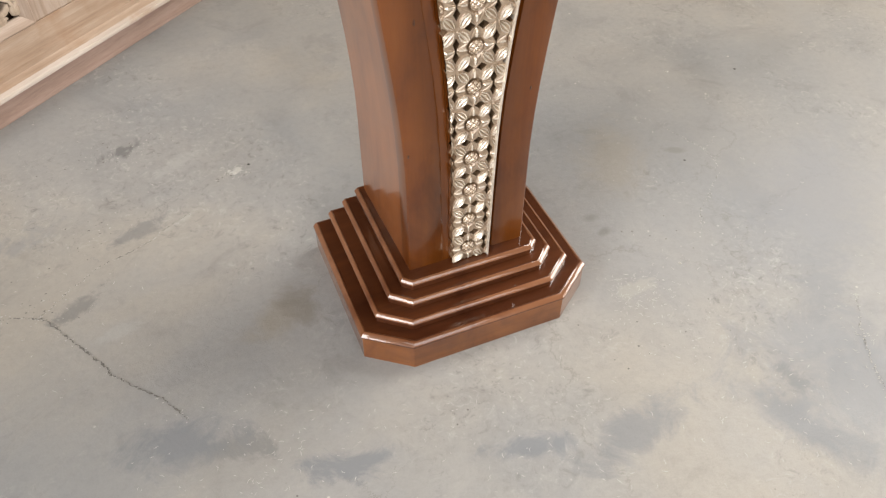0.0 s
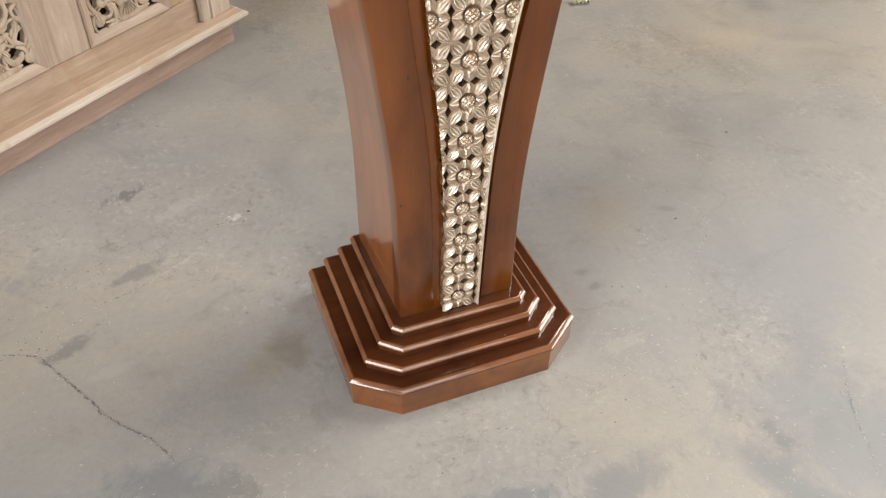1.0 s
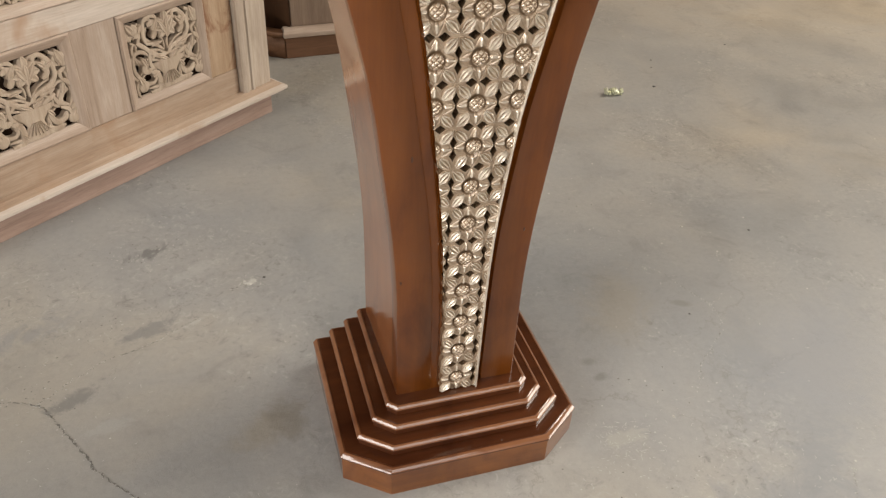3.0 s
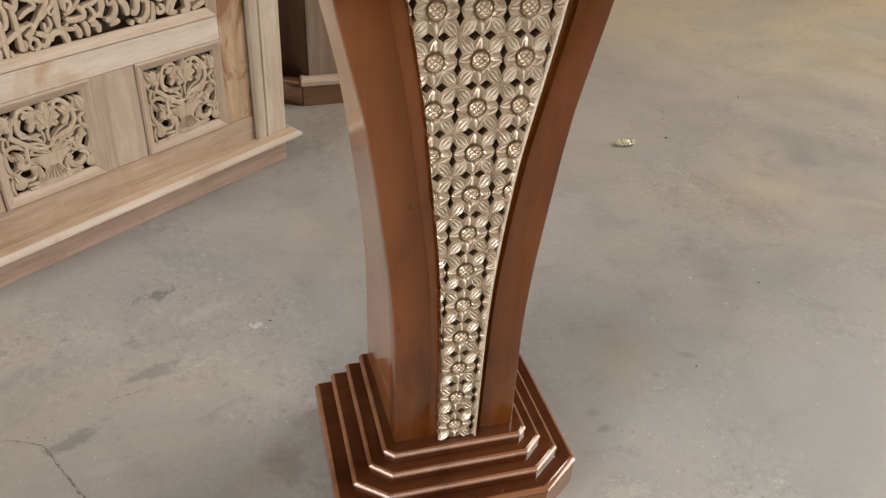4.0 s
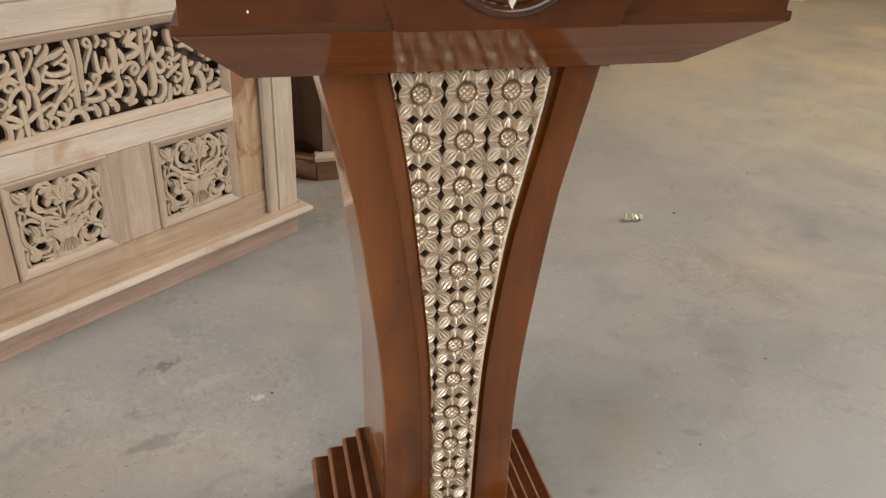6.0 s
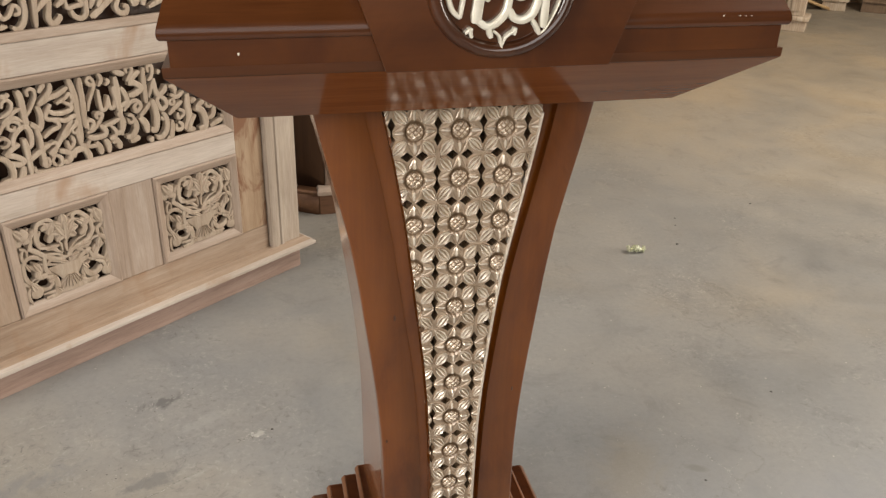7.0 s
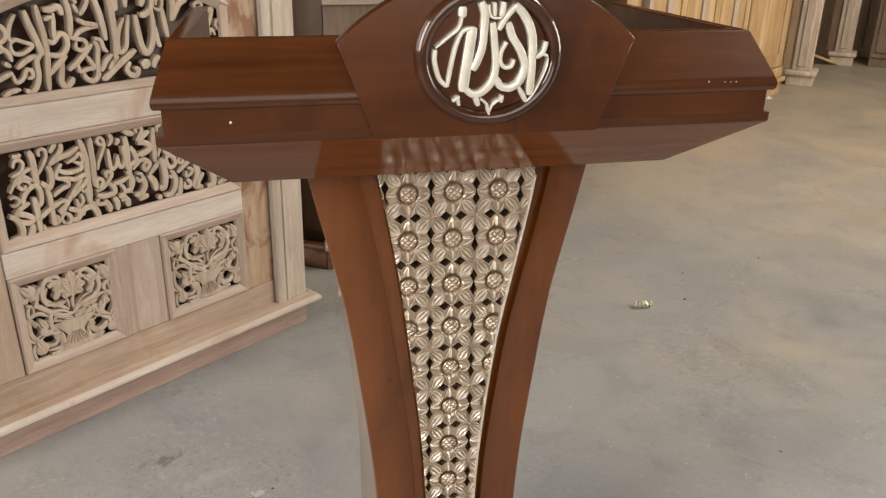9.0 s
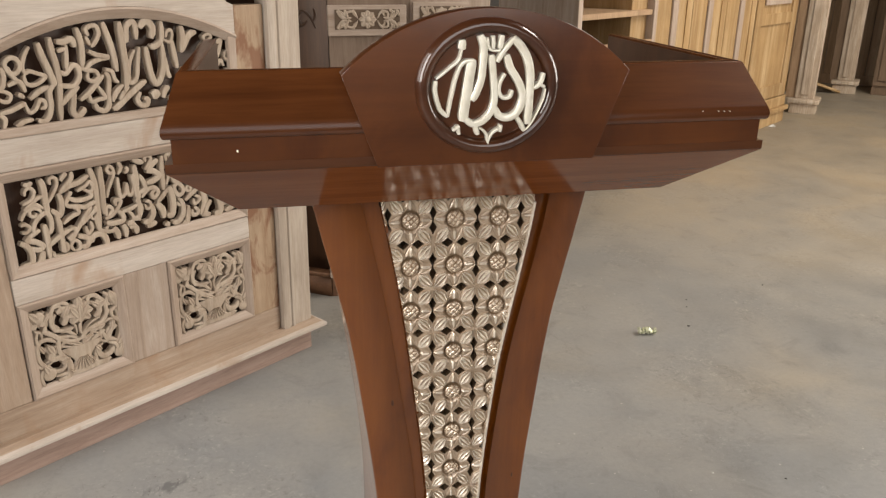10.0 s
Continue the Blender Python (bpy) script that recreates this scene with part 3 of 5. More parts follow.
def blade(r, q, start, end, width):
    """Height of a pointed leaf along r: two hollowed halves between a raised rim and a raised vein."""
    t = (r - start) / (end - start)
    if not 0 < t < 1:
        return 0.0
    e = abs(q) / max(width * math.sin(math.pi * (0.05 + 0.95 * t)) ** 1.6, 1e-4)
    if e > 1.8:
        return 0.0
    profile = 0.72 * abs(2 * e - 1) ** 1.6 + 0.10 if e < 1 else 0.82 - 1.02 * (e - 1) / 0.35 if e < 1.35 else -0.2 * (1.8 - e) / 0.45
    return profile * min(1.0, 5 * t, 5 * (1 - t))


def hole(u, v):
    """Below one inside the openings between the flowers: notched slits at the sides, two diamonds above and below."""
    u, v = abs(u), abs(v)
    side = min(abs(v - 0.155) / 0.150 + abs(u - 0.5) / 0.086, max(abs(u - 0.5) / 0.020, v / 0.14))
    return min(side, abs(u - 0.165) / 0.140 + abs(v - 0.5) / 0.100)


def relief(u, v, turn):
    """Carved height over one flower's square, u and v from -0.5 to 0.5."""
    rad = math.hypot(u, v)
    high = 0.0046 - 0.0010 * min(1, max(0, (rad - 0.2) / 0.3))
    for k in range(4):
        a = math.pi / 4 + k * math.pi / 2 + turn * 0.05
        r, q = u * math.cos(a) + v * math.sin(a), -u * math.sin(a) + v * math.cos(a)
        high += (0.0052, 0.0040)[k % 2] * blade(r, q, 0.20, 0.71, 0.092)
        a = k * math.pi / 2 - turn * 0.04
        r, q = u * math.cos(a) + v * math.sin(a), -u * math.sin(a) + v * math.cos(a)
        t = (r - 0.20) / 0.27
        if 0 < t < 1:  # a flat pointed petal with a thin raised vein, grooved off from the leaves
            w = 0.150 * (1 - t) ** 0.6
            high += 0.0030 * max(0.0, 1 - abs(q) / 0.040) * min(1.0, 3 * (1 - t)) - 0.0012 * max(0.0, 1 - abs(abs(q) - w) / 0.030)
    return high * min(1.0, max(0.15, 0.15 + (rad - 0.190) * 11))


def pierced(u, v):
    return hole(u, v) < 1


def flower(cx, cz, seed):
    rnd = random.Random(seed)
    turn, scale, base = rnd.uniform(-1, 1), rnd.uniform(0.92, 1.08), -0.0985
    bm = bmesh.new()
    made = {}

    def corner(i, j):
        if (i, j) not in made:
            u, v = i / (2 * GRID) - 0.5, j / (2 * GRID) - 0.5
            y = base - relief(u, v, turn) * scale
            made[i, j] = bm.verts.new((cx + u * CELL_X, y, cz + v * CELL_Z))
        return made[i, j]

    for i in range(0, 2 * GRID, 2):
        for j in range(0, 2 * GRID, 2):
            ring = [(i, j), (i + 2, j), (i + 2, j + 2), (i, j + 2)]
            for p, q in zip(ring, ring[1:] + ring[:1]):
                mu, mv = ((p[0] + q[0] + i + 1) / 3) / (2 * GRID) - 0.5, ((p[1] + q[1] + j + 1) / 3) / (2 * GRID) - 0.5
                if not pierced(mu, mv):
                    bm.faces.new((corner(*p), corner(*q), corner(i + 1, j + 1)))
    rim = [e for e in bm.edges if e.is_boundary]
    wall = bmesh.ops.extrude_edge_only(bm, edges=rim)["geom"]
    for v in wall:
        if isinstance(v, bmesh.types.BMVert):
            v.co.y = -0.0660
    return bm


def heart(cx, cz, seed):
    """A flower's round dome, with bands scored across it."""
    turn = random.Random(seed).uniform(-1, 1)
    bm = bmesh.new()
    size, step, tilt = 0.0115, 0.0115 / 18, 0.80 + turn * 0.12
    grid, scored = {}, {}
    for i in range(-18, 19):
        for j in range(-18, 19):
            r = math.hypot(i, j) * step
            if r <= size * 1.02:
                p, q = (i * math.cos(tilt) + j * math.sin(tilt)) * step, (-i * math.sin(tilt) + j * math.cos(tilt)) * step
                score = max(d * math.exp(-(((c + 0.0029) % 0.0058 - 0.0029) / 0.0011) ** 2) for c, d in ((p + 0.0029, 0.75), (q + 0.0029, 0.9)))
                dome = math.sqrt(max(0.0, 1 - (r / (size * 1.03)) ** 2))
                scored[i, j] = score
                grid[i, j] = bm.verts.new((cx + i * step, -0.0995 - 0.0080 * dome + 0.0019 * score * min(1, max(0, (0.88 - r / size) * 6)), cz + j * step))
    for i, j in list(grid):
        ring = [grid.get(k) for k in ((i, j), (i + 1, j), (i + 1, j + 1), (i, j + 1))]
        if all(ring):
            # index 1: darker gold for the shade in the scored grooves
            bm.faces.new(ring).material_index = int(scored[i, j] > 0.5)
    return bm


def clipped(bm, x, z, away):
    """Cuts off what lies beyond a line through (x, z) whose outward normal is away."""
    bmesh.ops.bisect_plane(bm, geom=bm.verts[:] + bm.edges[:] + bm.faces[:], plane_co=(x, 0, z), plane_no=(away[0], 0, away[1]), clear_outer=True)


for row in range(12):
    cz = TOP_Z - row * CELL_Z
    for col in (-2, -1, 0, 1, 2):
        cx = col * CELL_X - 0.0005 - 0.0003 * row
        edges = [[between(PANEL_EDGE[side], min(0.92, cz + d)) for d in (0, -CELL_Z / 2, CELL_Z / 2)] for side in (-1, 1)]
        if abs(cx) - CELL_X / 2 > edges[int(col > 0)][2] - 0.004:
            continue
        for name, bm in (("flower", flower(cx, cz, row * 5 + col + 2)), ("flower_heart", heart(cx, cz, row * 5 + col + 2))):
            for side, (w, w_low, w_high) in zip((-1, 1), edges):
                clipped(bm, side * (w - (0.0024 if side > 0 else 0.0004)), cz, (side, -(w_high - w_low) / CELL_Z))
            if row == 0:
                clipped(bm, 0, 0.9175, (0, 1))
            if row == 11:
                clipped(bm, 0, 0.1305, (0, -1))
            if len(bm.faces) > 8:
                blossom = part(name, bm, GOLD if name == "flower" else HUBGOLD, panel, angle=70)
                blossom.data.materials.append(SHADEGOLD)  # shade of the hollows and shine of the ridges put into the gold
                blossom.data.materials.append(HALFSHADEGOLD)
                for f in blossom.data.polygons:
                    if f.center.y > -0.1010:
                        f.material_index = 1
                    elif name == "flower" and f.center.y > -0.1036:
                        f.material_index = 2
            else:
                bm.free()

# desk box on top: hipped underside, lip, recess, sloping apron
def tray_ring(half, y0, y1, z):
    return [(-half, y0, z), (half, y0, z), (half, y1, z), (-half, y1, z)]


FLAT = 0.012
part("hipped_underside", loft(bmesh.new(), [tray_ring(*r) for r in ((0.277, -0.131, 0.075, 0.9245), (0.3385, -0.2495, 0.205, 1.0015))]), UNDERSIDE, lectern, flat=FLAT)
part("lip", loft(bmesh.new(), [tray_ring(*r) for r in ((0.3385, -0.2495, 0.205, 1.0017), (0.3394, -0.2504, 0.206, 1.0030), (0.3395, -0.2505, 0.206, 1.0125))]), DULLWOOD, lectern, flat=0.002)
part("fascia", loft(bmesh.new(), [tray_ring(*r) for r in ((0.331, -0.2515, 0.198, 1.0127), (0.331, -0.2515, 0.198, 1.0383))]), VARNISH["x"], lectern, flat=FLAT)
# apron round the front and both ends, open towards the reader
apron = [(0.331, -0.2515, 1.0385), (0.3375, -0.2532, 1.0387), (0.3386, -0.2543, 1.0396), (0.3394, -0.2552, 1.0412), (0.3399, -0.2558, 1.0432), (0.3400, -0.2560, 1.0455), (0.3397, -0.2556, 1.0482), (0.3390, -0.2544, 1.0510), (0.3380, -0.2524, 1.0540),
         (0.3235, -0.2120, 1.0990), (0.3220, -0.2100, 1.1005), (0.3080, -0.1950, 1.1005), (0.3060, -0.1930, 1.0985), (0.3060, -0.1930, 1.0385)]
rings = [[(-h, 0.150, z), (-h, y, z), (h, y, z), (h, 0.150, z)] for h, y, z in apron]
bm = loft(bmesh.new(), rings + rings[:1], close=False, caps=False)
bmesh.ops.remove_doubles(bm, verts=bm.verts, dist=1e-6)
for side in (-1, 1):
    bm.faces.new([v for h, y, z in apron for v in bm.verts if (v.co - Vector((side * h, 0.150, z))).length < 1e-6]).tag = True
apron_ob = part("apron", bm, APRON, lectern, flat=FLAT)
# upright faces in a lighter wood for the front light they catch
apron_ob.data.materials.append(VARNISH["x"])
apron_ob.data.materials.append(DARKWOOD)  # the inner sides are a darker brown
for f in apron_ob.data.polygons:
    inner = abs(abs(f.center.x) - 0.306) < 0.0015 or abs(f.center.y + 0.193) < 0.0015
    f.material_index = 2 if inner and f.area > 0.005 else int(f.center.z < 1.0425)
desk = bmesh.new()
loft(desk, [[(-0.3055, -0.1925, z0), (0.3055, -0.1925, z0), (0.3055, 0.1935, z1), (-0.3055, 0.1935, z1)] for z0, z1 in ((1.060, 1.041), (1.072, 1.049))])
part("reading_board", desk, DARKWOOD, lectern, "dark reading board sloping down between the ends")

# arched front plate with the round emblem
plate_line = [(-0.1215, 1.0025), (0.1215, 1.0025)] + [(x, 1.1655 - 0.2215 + math.sqrt(0.2215 ** 2 - x * x)) for x in [0.157 - 0.314 * i / 28 for i in range(29)]]
part("arched_plate", slab(bmesh.new(), plate_line, -0.2605, -0.2330, 0.0004), VARNISH["x"], lectern)


def ring_torus(bm, cx, cz, a, b, profile, seg=48):
    rings = []
    for i in range(seg):
        t = 2 * math.pi * i / seg
        rings.append([(cx + (a + d) * math.cos(t), y, cz + (b + d) * math.sin(t)) for d, y in profile])
    rings.append(rings[0])
    return loft(bm, rings, close=True, caps=False)


EX, EZ = -0.003, 1.0855
profile = [(-0.0165, -0.2595), (-0.0160, -0.2640), (-0.0140, -0.2680), (-0.0105, -0.2710), (-0.0070, -0.2715), (-0.0035, -0.2695), (-0.0008, -0.2650), (0.0, -0.2600)]
bm = ring_torus(bmesh.new(), EX, EZ, 0.0785, 0.0715, profile)
bmesh.ops.remove_doubles(bm, verts=bm.verts, dist=1e-6)
part("emblem_ring", bm, TONED, lectern)


# raised lettering inside the ring
lettering = part("emblem_field", slab(bmesh.new(), [(EX + 0.0635 * math.cos(t), EZ + 0.0565 * math.sin(t)) for t in [2 * math.pi * k / 40 for k in range(40)]], -0.2618, -0.2600), VARNISH["x"], lectern, "round field with champagne gold raised calligraphy")


def letter(width, *line):
    """One raised flat pen stroke of the emblem, in millimetres from its centre."""
    part("letter_stroke", stroke(bmesh.new(), [(EX + x / 1000, EZ + z / 1000) for x, z in line], width / 1000, -0.2700, -0.2600, 6, (0.8, 0.7), None, 0.16), CHAMPAGNE, lettering)


letter(8.2, (-29.7, 49.2), (-30.0, 43.0), (-30.3, 39.3))
letter(3.1, (-30.3, 39.3), (-33.5, 28.9), (-43.4, 20.5), (-57.2, 9.9))
letter(5.1, (-57.4, 8.0), (-58.2, -3.2), (-53.1, -21.0), (-44.9, -29.2))
letter(4.2, (-44.9, -29.2), (-41.1, -9.5), (-35.3, 13.6), (-28.5, 26.0), (-16.5, 28.2))
letter(10.6, (-19.0, 29.0), (-21.3, 15.3), (-24.0, -4.1), (-26.7, -21.8), (-28.1, -34.7))
letter(7.3, (-25.5, -32.2), (-17.2, -38.1), (-6.9, -35.4), (3.2, -24.7), (6.2, -8.8), (4.6, 8.9), (2.7, 24.4), (1.5, 33.7))
letter(8.0, (-10.7, 53.5), (-6.8, 41.8), (-7.4, 24.6), (-9.0, 9.2), (-13.8, -4.4), (-18.7, -13.1))
letter(2.9, (-3.1, 51.1), (-1.8, 41.7), (1.3, 38.4), (7.4, 37.8), (11.0, 38.6))
letter(4.6, (2.9, 52.9), (3.3, 39.7))
letter(6.2, (12.5, 53.2), (11.2, 44.3), (10.2, 39.6))
letter(5.8, (7.8, 26.3), (13.5, 35.8), (21.3, 45.2), (26.2, 49.8))
letter(8.6, (24.1, 50.4), (33.7, 41.2), (41.5, 27.6), (44.7, 11.9), (44.5, -5.8), (44.3, -23.9), (43.6, -40.2))
letter(7.8, (17.7, 33.4), (22.3, 20.2), (28.8, 10.3), (34.4, 0.4), (37.0, -11.6), (32.4, -25.6), (22.2, -32.3), (11.6, -30.0), (6.1, -20.8))
letter(4.3, (16.7, 14.1), (11.5, 4.8), (10.8, -5.0), (15.1, -11.0), (22.4, -10.2), (25.2, -3.4))
letter(5.2, (59.2, 14.0), (56.2, 3.8), (49.1, -2.0))
letter(3.9, (61.1, -0.7), (54.6, 2.3))
letter(2.2, (61.8, -2.3), (60.2, -12.3), (53.6, -28.2), (45.8, -41.3), (39.7, -47.2))
letter(3.9, (-39.3, -44.4), (-31.6, -40.0))
letter(4.8, (-34.6, -39.1), (-32.2, -48.7))
letter(5.7, (-14.0, -40.6), (-11.6, -49.5))
letter(3.1, (-9.8, -42.4), (-2.4, -48.8), (0.0, -60.8))
letter(3.1, (-0.1, -57.1), (3.9, -49.0), (12.5, -43.2))
letter(4.4, (14.0, -39.8), (12.6, -47.3))
letter(4.9, (31.2, -32.0), (37.3, -41.0), (39.7, -47.2))
part("paint_fleck", ball(bmesh.new(), -0.266, -0.2514, 1.024, 0.0013, 0.0008, 0.0018, 7, 2), CHAMPAGNE, lectern, "small pale speck on the desk box")
# glints along the apron's fold, modelled as pale specks
for x, z, w, h in ((0.254, 1.0505, 0.0008, 0.0009), (0.274, 1.0500, 0.0016, 0.0003), (0.281, 1.0498, 0.0012, 0.0003), (0.288, 1.0497, 0.0016, 0.0003)):
    part("paint_fleck", ball(bmesh.new(), x, -0.2554, z, w, 0.0010, h, 7, 2), CHAMPAGNE, lectern, "small pale speck on the desk box")
for x, z, w, h in ((-0.088, 0.606, 0.0022, 0.0060), (-0.103, 0.383, 0.0018, 0.0045), (0.098, 0.455, 0.0016, 0.0050)):
    part("knot", ball(bmesh.new(), x, -0.0898, z, w, 0.0006, h, 9, 2), DULLWOOD, lectern, "small dark knot in the stile")


# ---- carved raw-wood screen beside the lectern ----
# its own axes: x along the front, y into it, z up
SCREEN = pose(-0.189, 1.29, 0, 0, 0, 38.1) @ pose(0, 0, 0, 1.3, 0, 0)
screen = thing("carved_screen", SCREEN, "unvarnished pale wooden screen with openwork carved panels on reddish skirting", "screen")
S0, S1 = -1.075, 0.0


def rail(name, x0, x1, y0, y1, z0, z1, material, bevel=0.003, label=""):
    return part(name, boxed(x0, x1, y0, y1, z0, z1, bevel), material, screen, label)


rail("skirting", S0, S1, 0.0, 0.16, 0.0, 0.078, REDWOOD, 0.002, "reddish rough skirting board")
ledge = bmesh.new()
loft(ledge, [[(S0 - d, -d, z), (S1 + d, -d, z), (S1 + d, 0.165, z), (S0 - d, 0.165, z)] for d, z in ((0.030, 0.077), (0.036, 0.080), (0.038, 0.086), (0.036, 0.092), (0.026, 0.0965), (0.012, 0.104), (0.010, 0.106))])
ledge_ob = part("base_moulding", ledge, PALE, screen)
ledge_ob.data.materials.append(RAWSTAIN["x"])
for f in ledge_ob.data.polygons:
    f.material_index = int(f.center.z > 0.0945)
F = 0.012
rail("bottom_rail", -0.960, -0.112, F, 0.055, 0.100, 0.182, RAWSTAIN["x"])
rail("outer_stile", -0.960, -0.868, F + 0.0015, 0.055, 0.1825, 1.095, RAWSTAIN["z"])
rail("outer_stile", -0.207, -0.112, F + 0.0015, 0.055, 0.1825, 1.095, STAINED)
rail("middle_stile", -0.601, -0.476, F + 0.001, 0.055, 0.1825, 0.4405, RAW["z"])
rail("middle_rail", -0.8675, -0.2075, F - 0.002, 0.055, 0.441, 0.5055, PALE)
rail("upper_rail", -0.8675, -0.2075, F - 0.001, 0.055, 0.7605, 0.834, PALE)
for side in (-1, 1):
    c = (S0 + S1) / 2
    a, b = sorted((c + side * 0.4280, c + side * 0.5375))
    pil = bmesh.new()
    sect = [(0, 0.05), (0, -0.004), (0.012, -0.010), (0.018, -0.010), (0.022, -0.004), (0.030, -0.004), (0.034, -0.008), (0.042, -0.008), (0.046, -0.002), (0.1095, -0.002), (0.1095, 0.16), (0.09, 0.16)]
    loft(pil, [[(c + side * (0.4280 + x), y, z) for x, y in sect] for z in (0.105, 0.5, 0.9, 1.42)])
    part("pilaster", pil, PALEPOST, screen)
# added board that closes the back and keeps the inside dark
rail("back_board", S0 + 0.01, S1 - 0.01, 0.145, 0.158, 0.106, 1.38, DARKWOOD, 0.0, "added dark board behind the openwork")
rail("top_board", S0 + 0.01, S1 - 0.01, 0.06, 0.144, 1.30, 1.38, RAW["x"])


def frame_bars(x0, x1, z0, z1, w, y0, parent, material=None):
    """Four moulded bars round an opening: outer size given, w wide."""
    for horizontal, a, b, o in ((True, x0, x1, z0), (True, x0, x1, z1), (False, z0, z1, x0), (False, z0, z1, x1)):
        inward = 1 if o in (z0, x0) and ((horizontal and o == z0) or (not horizontal and o == x0)) else -1
        rings = []
        for end, pos in ((1, a), (-1, b)):
            ring = []
            for d, y in ((0, y0 + 0.012), (0, y0 - 0.004), (0.004, y0 - 0.0075), (0.009, y0 - 0.006), (w * 0.55, y0 - 0.002), (w * 0.7, y0 - 0.001), (w - 0.003, y0 + 0.003), (w, y0 + 0.006), (w, y0 + 0.012)):
                along, across = pos + end * d, o + inward * d
                ring.append((along, y, across) if horizontal else (across, y, along))
            rings.append(ring)
        part("frame_bar", loft(bmesh.new(), rings), material or RAW["x" if horizontal else "z"], parent)


def vase_panel(x0, x1, z0, z1):
    """Openwork: a vase with a flower and scrolling leaves, the two sides alike."""
    # dark sheet close behind the carving: the dark inside put into colour
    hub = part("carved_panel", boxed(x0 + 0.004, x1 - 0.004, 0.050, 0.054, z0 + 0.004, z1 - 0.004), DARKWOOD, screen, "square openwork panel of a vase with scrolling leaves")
    frame_bars(x0, x1, z0, z1, 0.027, F + 0.002, hub)
    cx, cz, h = (x0 + x1) / 2, (z0 + z1) / 2, 0.104
    front, back = F + 0.004, F + 0.022

    def piece(name, bm):
        part(name, bm, CARVED, hub, angle=25)

    def scroll(w, *pts):
        piece("scroll", stroke(bmesh.new(), [(cx + x / 1000, cz + z / 1000) for x, z in pts], w * 1.08 / 1000, front, back, 5, (0.55, 0.4), None, 0.15))

        piece("scroll", stroke(bmesh.new(), [(cx + 0.006 - x / 1000, cz + z * 0.97 / 1000) for x, z in pts], w * 0.72 / 1000, front + 0.002, back, 4, (0.55, 0.4), None, 0.15))

    def frond(x, z, ang, length, wide):
        piece("leaf", leaf(bmesh.new(), cx + x / 1000, cz + z / 1000, ang, 0.0, length / 1000, wide / 1000, front + 0.002, front - 0.0025, 0.4, back, 5, 0.6))

    # vase: bowl, waist and foot
    rings = []
    for z, r in ((-101, 44), (-96, 45), (-86, 40), (-74, 26), (-64, 22), (-54, 28), (-40, 42), (-30, 52), (-24, 50)):
        rings.append([(cx + 0.004 + r / 1000 * math.cos(math.pi + math.pi * k / 8), front + 0.004 - 0.006 * math.sin(math.pi * k / 8), cz + z / 1000) for k in range(9)])
    piece("vase", loft(bmesh.new(), rings, close=True))
    for k in range(-3, 4):
        piece("flute", stroke(bmesh.new(), [(cx + 0.004 + k * 0.0030, cz - 0.056), (cx + 0.004 + k * 0.0095, cz - 0.092 + 0.002 * abs(k))], 0.0052, front - 0.0048, front + 0.002, 2))
    # middle stem and flower
    fx, fz = cx + 0.012, cz + 0.062
    bm = bmesh.new()
    for k in range(8):
        leaf(bm, fx, fz, math.pi * (0.5 + k / 4), 0.004, 0.034 + 0.010 * (k == 0) - 0.006 * (k == 4), 0.026, front + 0.003, front - 0.003, 0.35, back, 6, 0.5)
    for k in (-1, 0, 1):
        leaf(bm, fx + 0.005 * k, fz - 0.012, math.pi * (0.5 - 0.16 * k), 0.0, 0.036, 0.017, front - 0.001, front - 0.0055, 0.3, front + 0.002, 5, 0.5)
    piece("flower", bm)
    # scrolling stems and leaves, in millimetres from the middle
    scroll(11.6, (-84, 42), (-65, 28), (-44, 7), (-18, -10), (7, -9))
    scroll(10.9, (7, -9), (21, 4), (44, 11), (67, 19), (80, 41), (74, 72), (54, 95), (38, 94), (36, 80))
    scroll(8.3, (8, 5), (8, 25), (13, 38))
    scroll(8.1, (-55, 33), (-41, 29), (-24, 21), (-4, 3))
    scroll(10.1, (-53, 30), (-60, 61), (-50, 94), (-28, 101), (-11, 91))
    scroll(14.9, (-43, 78), (-25, 83), (-17, 70), (-26, 50), (-33, 41))
    scroll(9.7, (30, 1), (56, 2), (69, 6))
    scroll(11.0, (30, -23), (51, -15), (68, -8))
    scroll(10.2, (-59, 6), (-75, 17), (-93, 15), (-101, 0), (-102, -28), (-91, -52), (-77, -60))
    scroll(13.9, (-75, -3), (-68, -17), (-74, -35), (-62, -42), (-49, -35))
    scroll(10.5, (-46, 16), (-51, -5), (-51, -28), (-41, -41))
    scroll(8.1, (-98, -59), (-104, -80), (-98, -106))
    scroll(14.4, (-65, -103), (-40, -103), (-31, -83), (-34, -58), (-54, -45))
    scroll(13.7, (44, -42), (45, -64), (56, -80), (76, -77), (85, -62))
    scroll(12.4, (26, -82), (45, -94), (75, -92))
    scroll(12.6, (94, 20), (112, 2), (119, -24), (113, -47), (98, -60))
    scroll(13.6, (101, -6), (87, -11), (75, -28), (67, -38))
    scroll(9.9, (61, -12), (71, -33), (96, -47))
    scroll(15.9, (95, 89), (99, 71), (108, 57), (114, 84))
    scroll(9.7, (76, 95), (97, 77), (94, 55))
    scroll(9.8, (107, 48), (92, 38), (94, 20))
    scroll(15.6, (-91, 92), (-81, 81), (-77, 66), (-87, 58))
    scroll(14.4, (52, 78), (60, 65), (61, 47), (47, 37))
    scroll(8.8, (73, -46), (92, -58), (96, -78))
    scroll(7.8, (-95, 43), (-100, 28), (-100, 11))
    scroll(9.0, (-81, 42), (-72, 59), (-79, 77))
    scroll(9.3, (-19, -16), (-33, -5), (-46, -12))
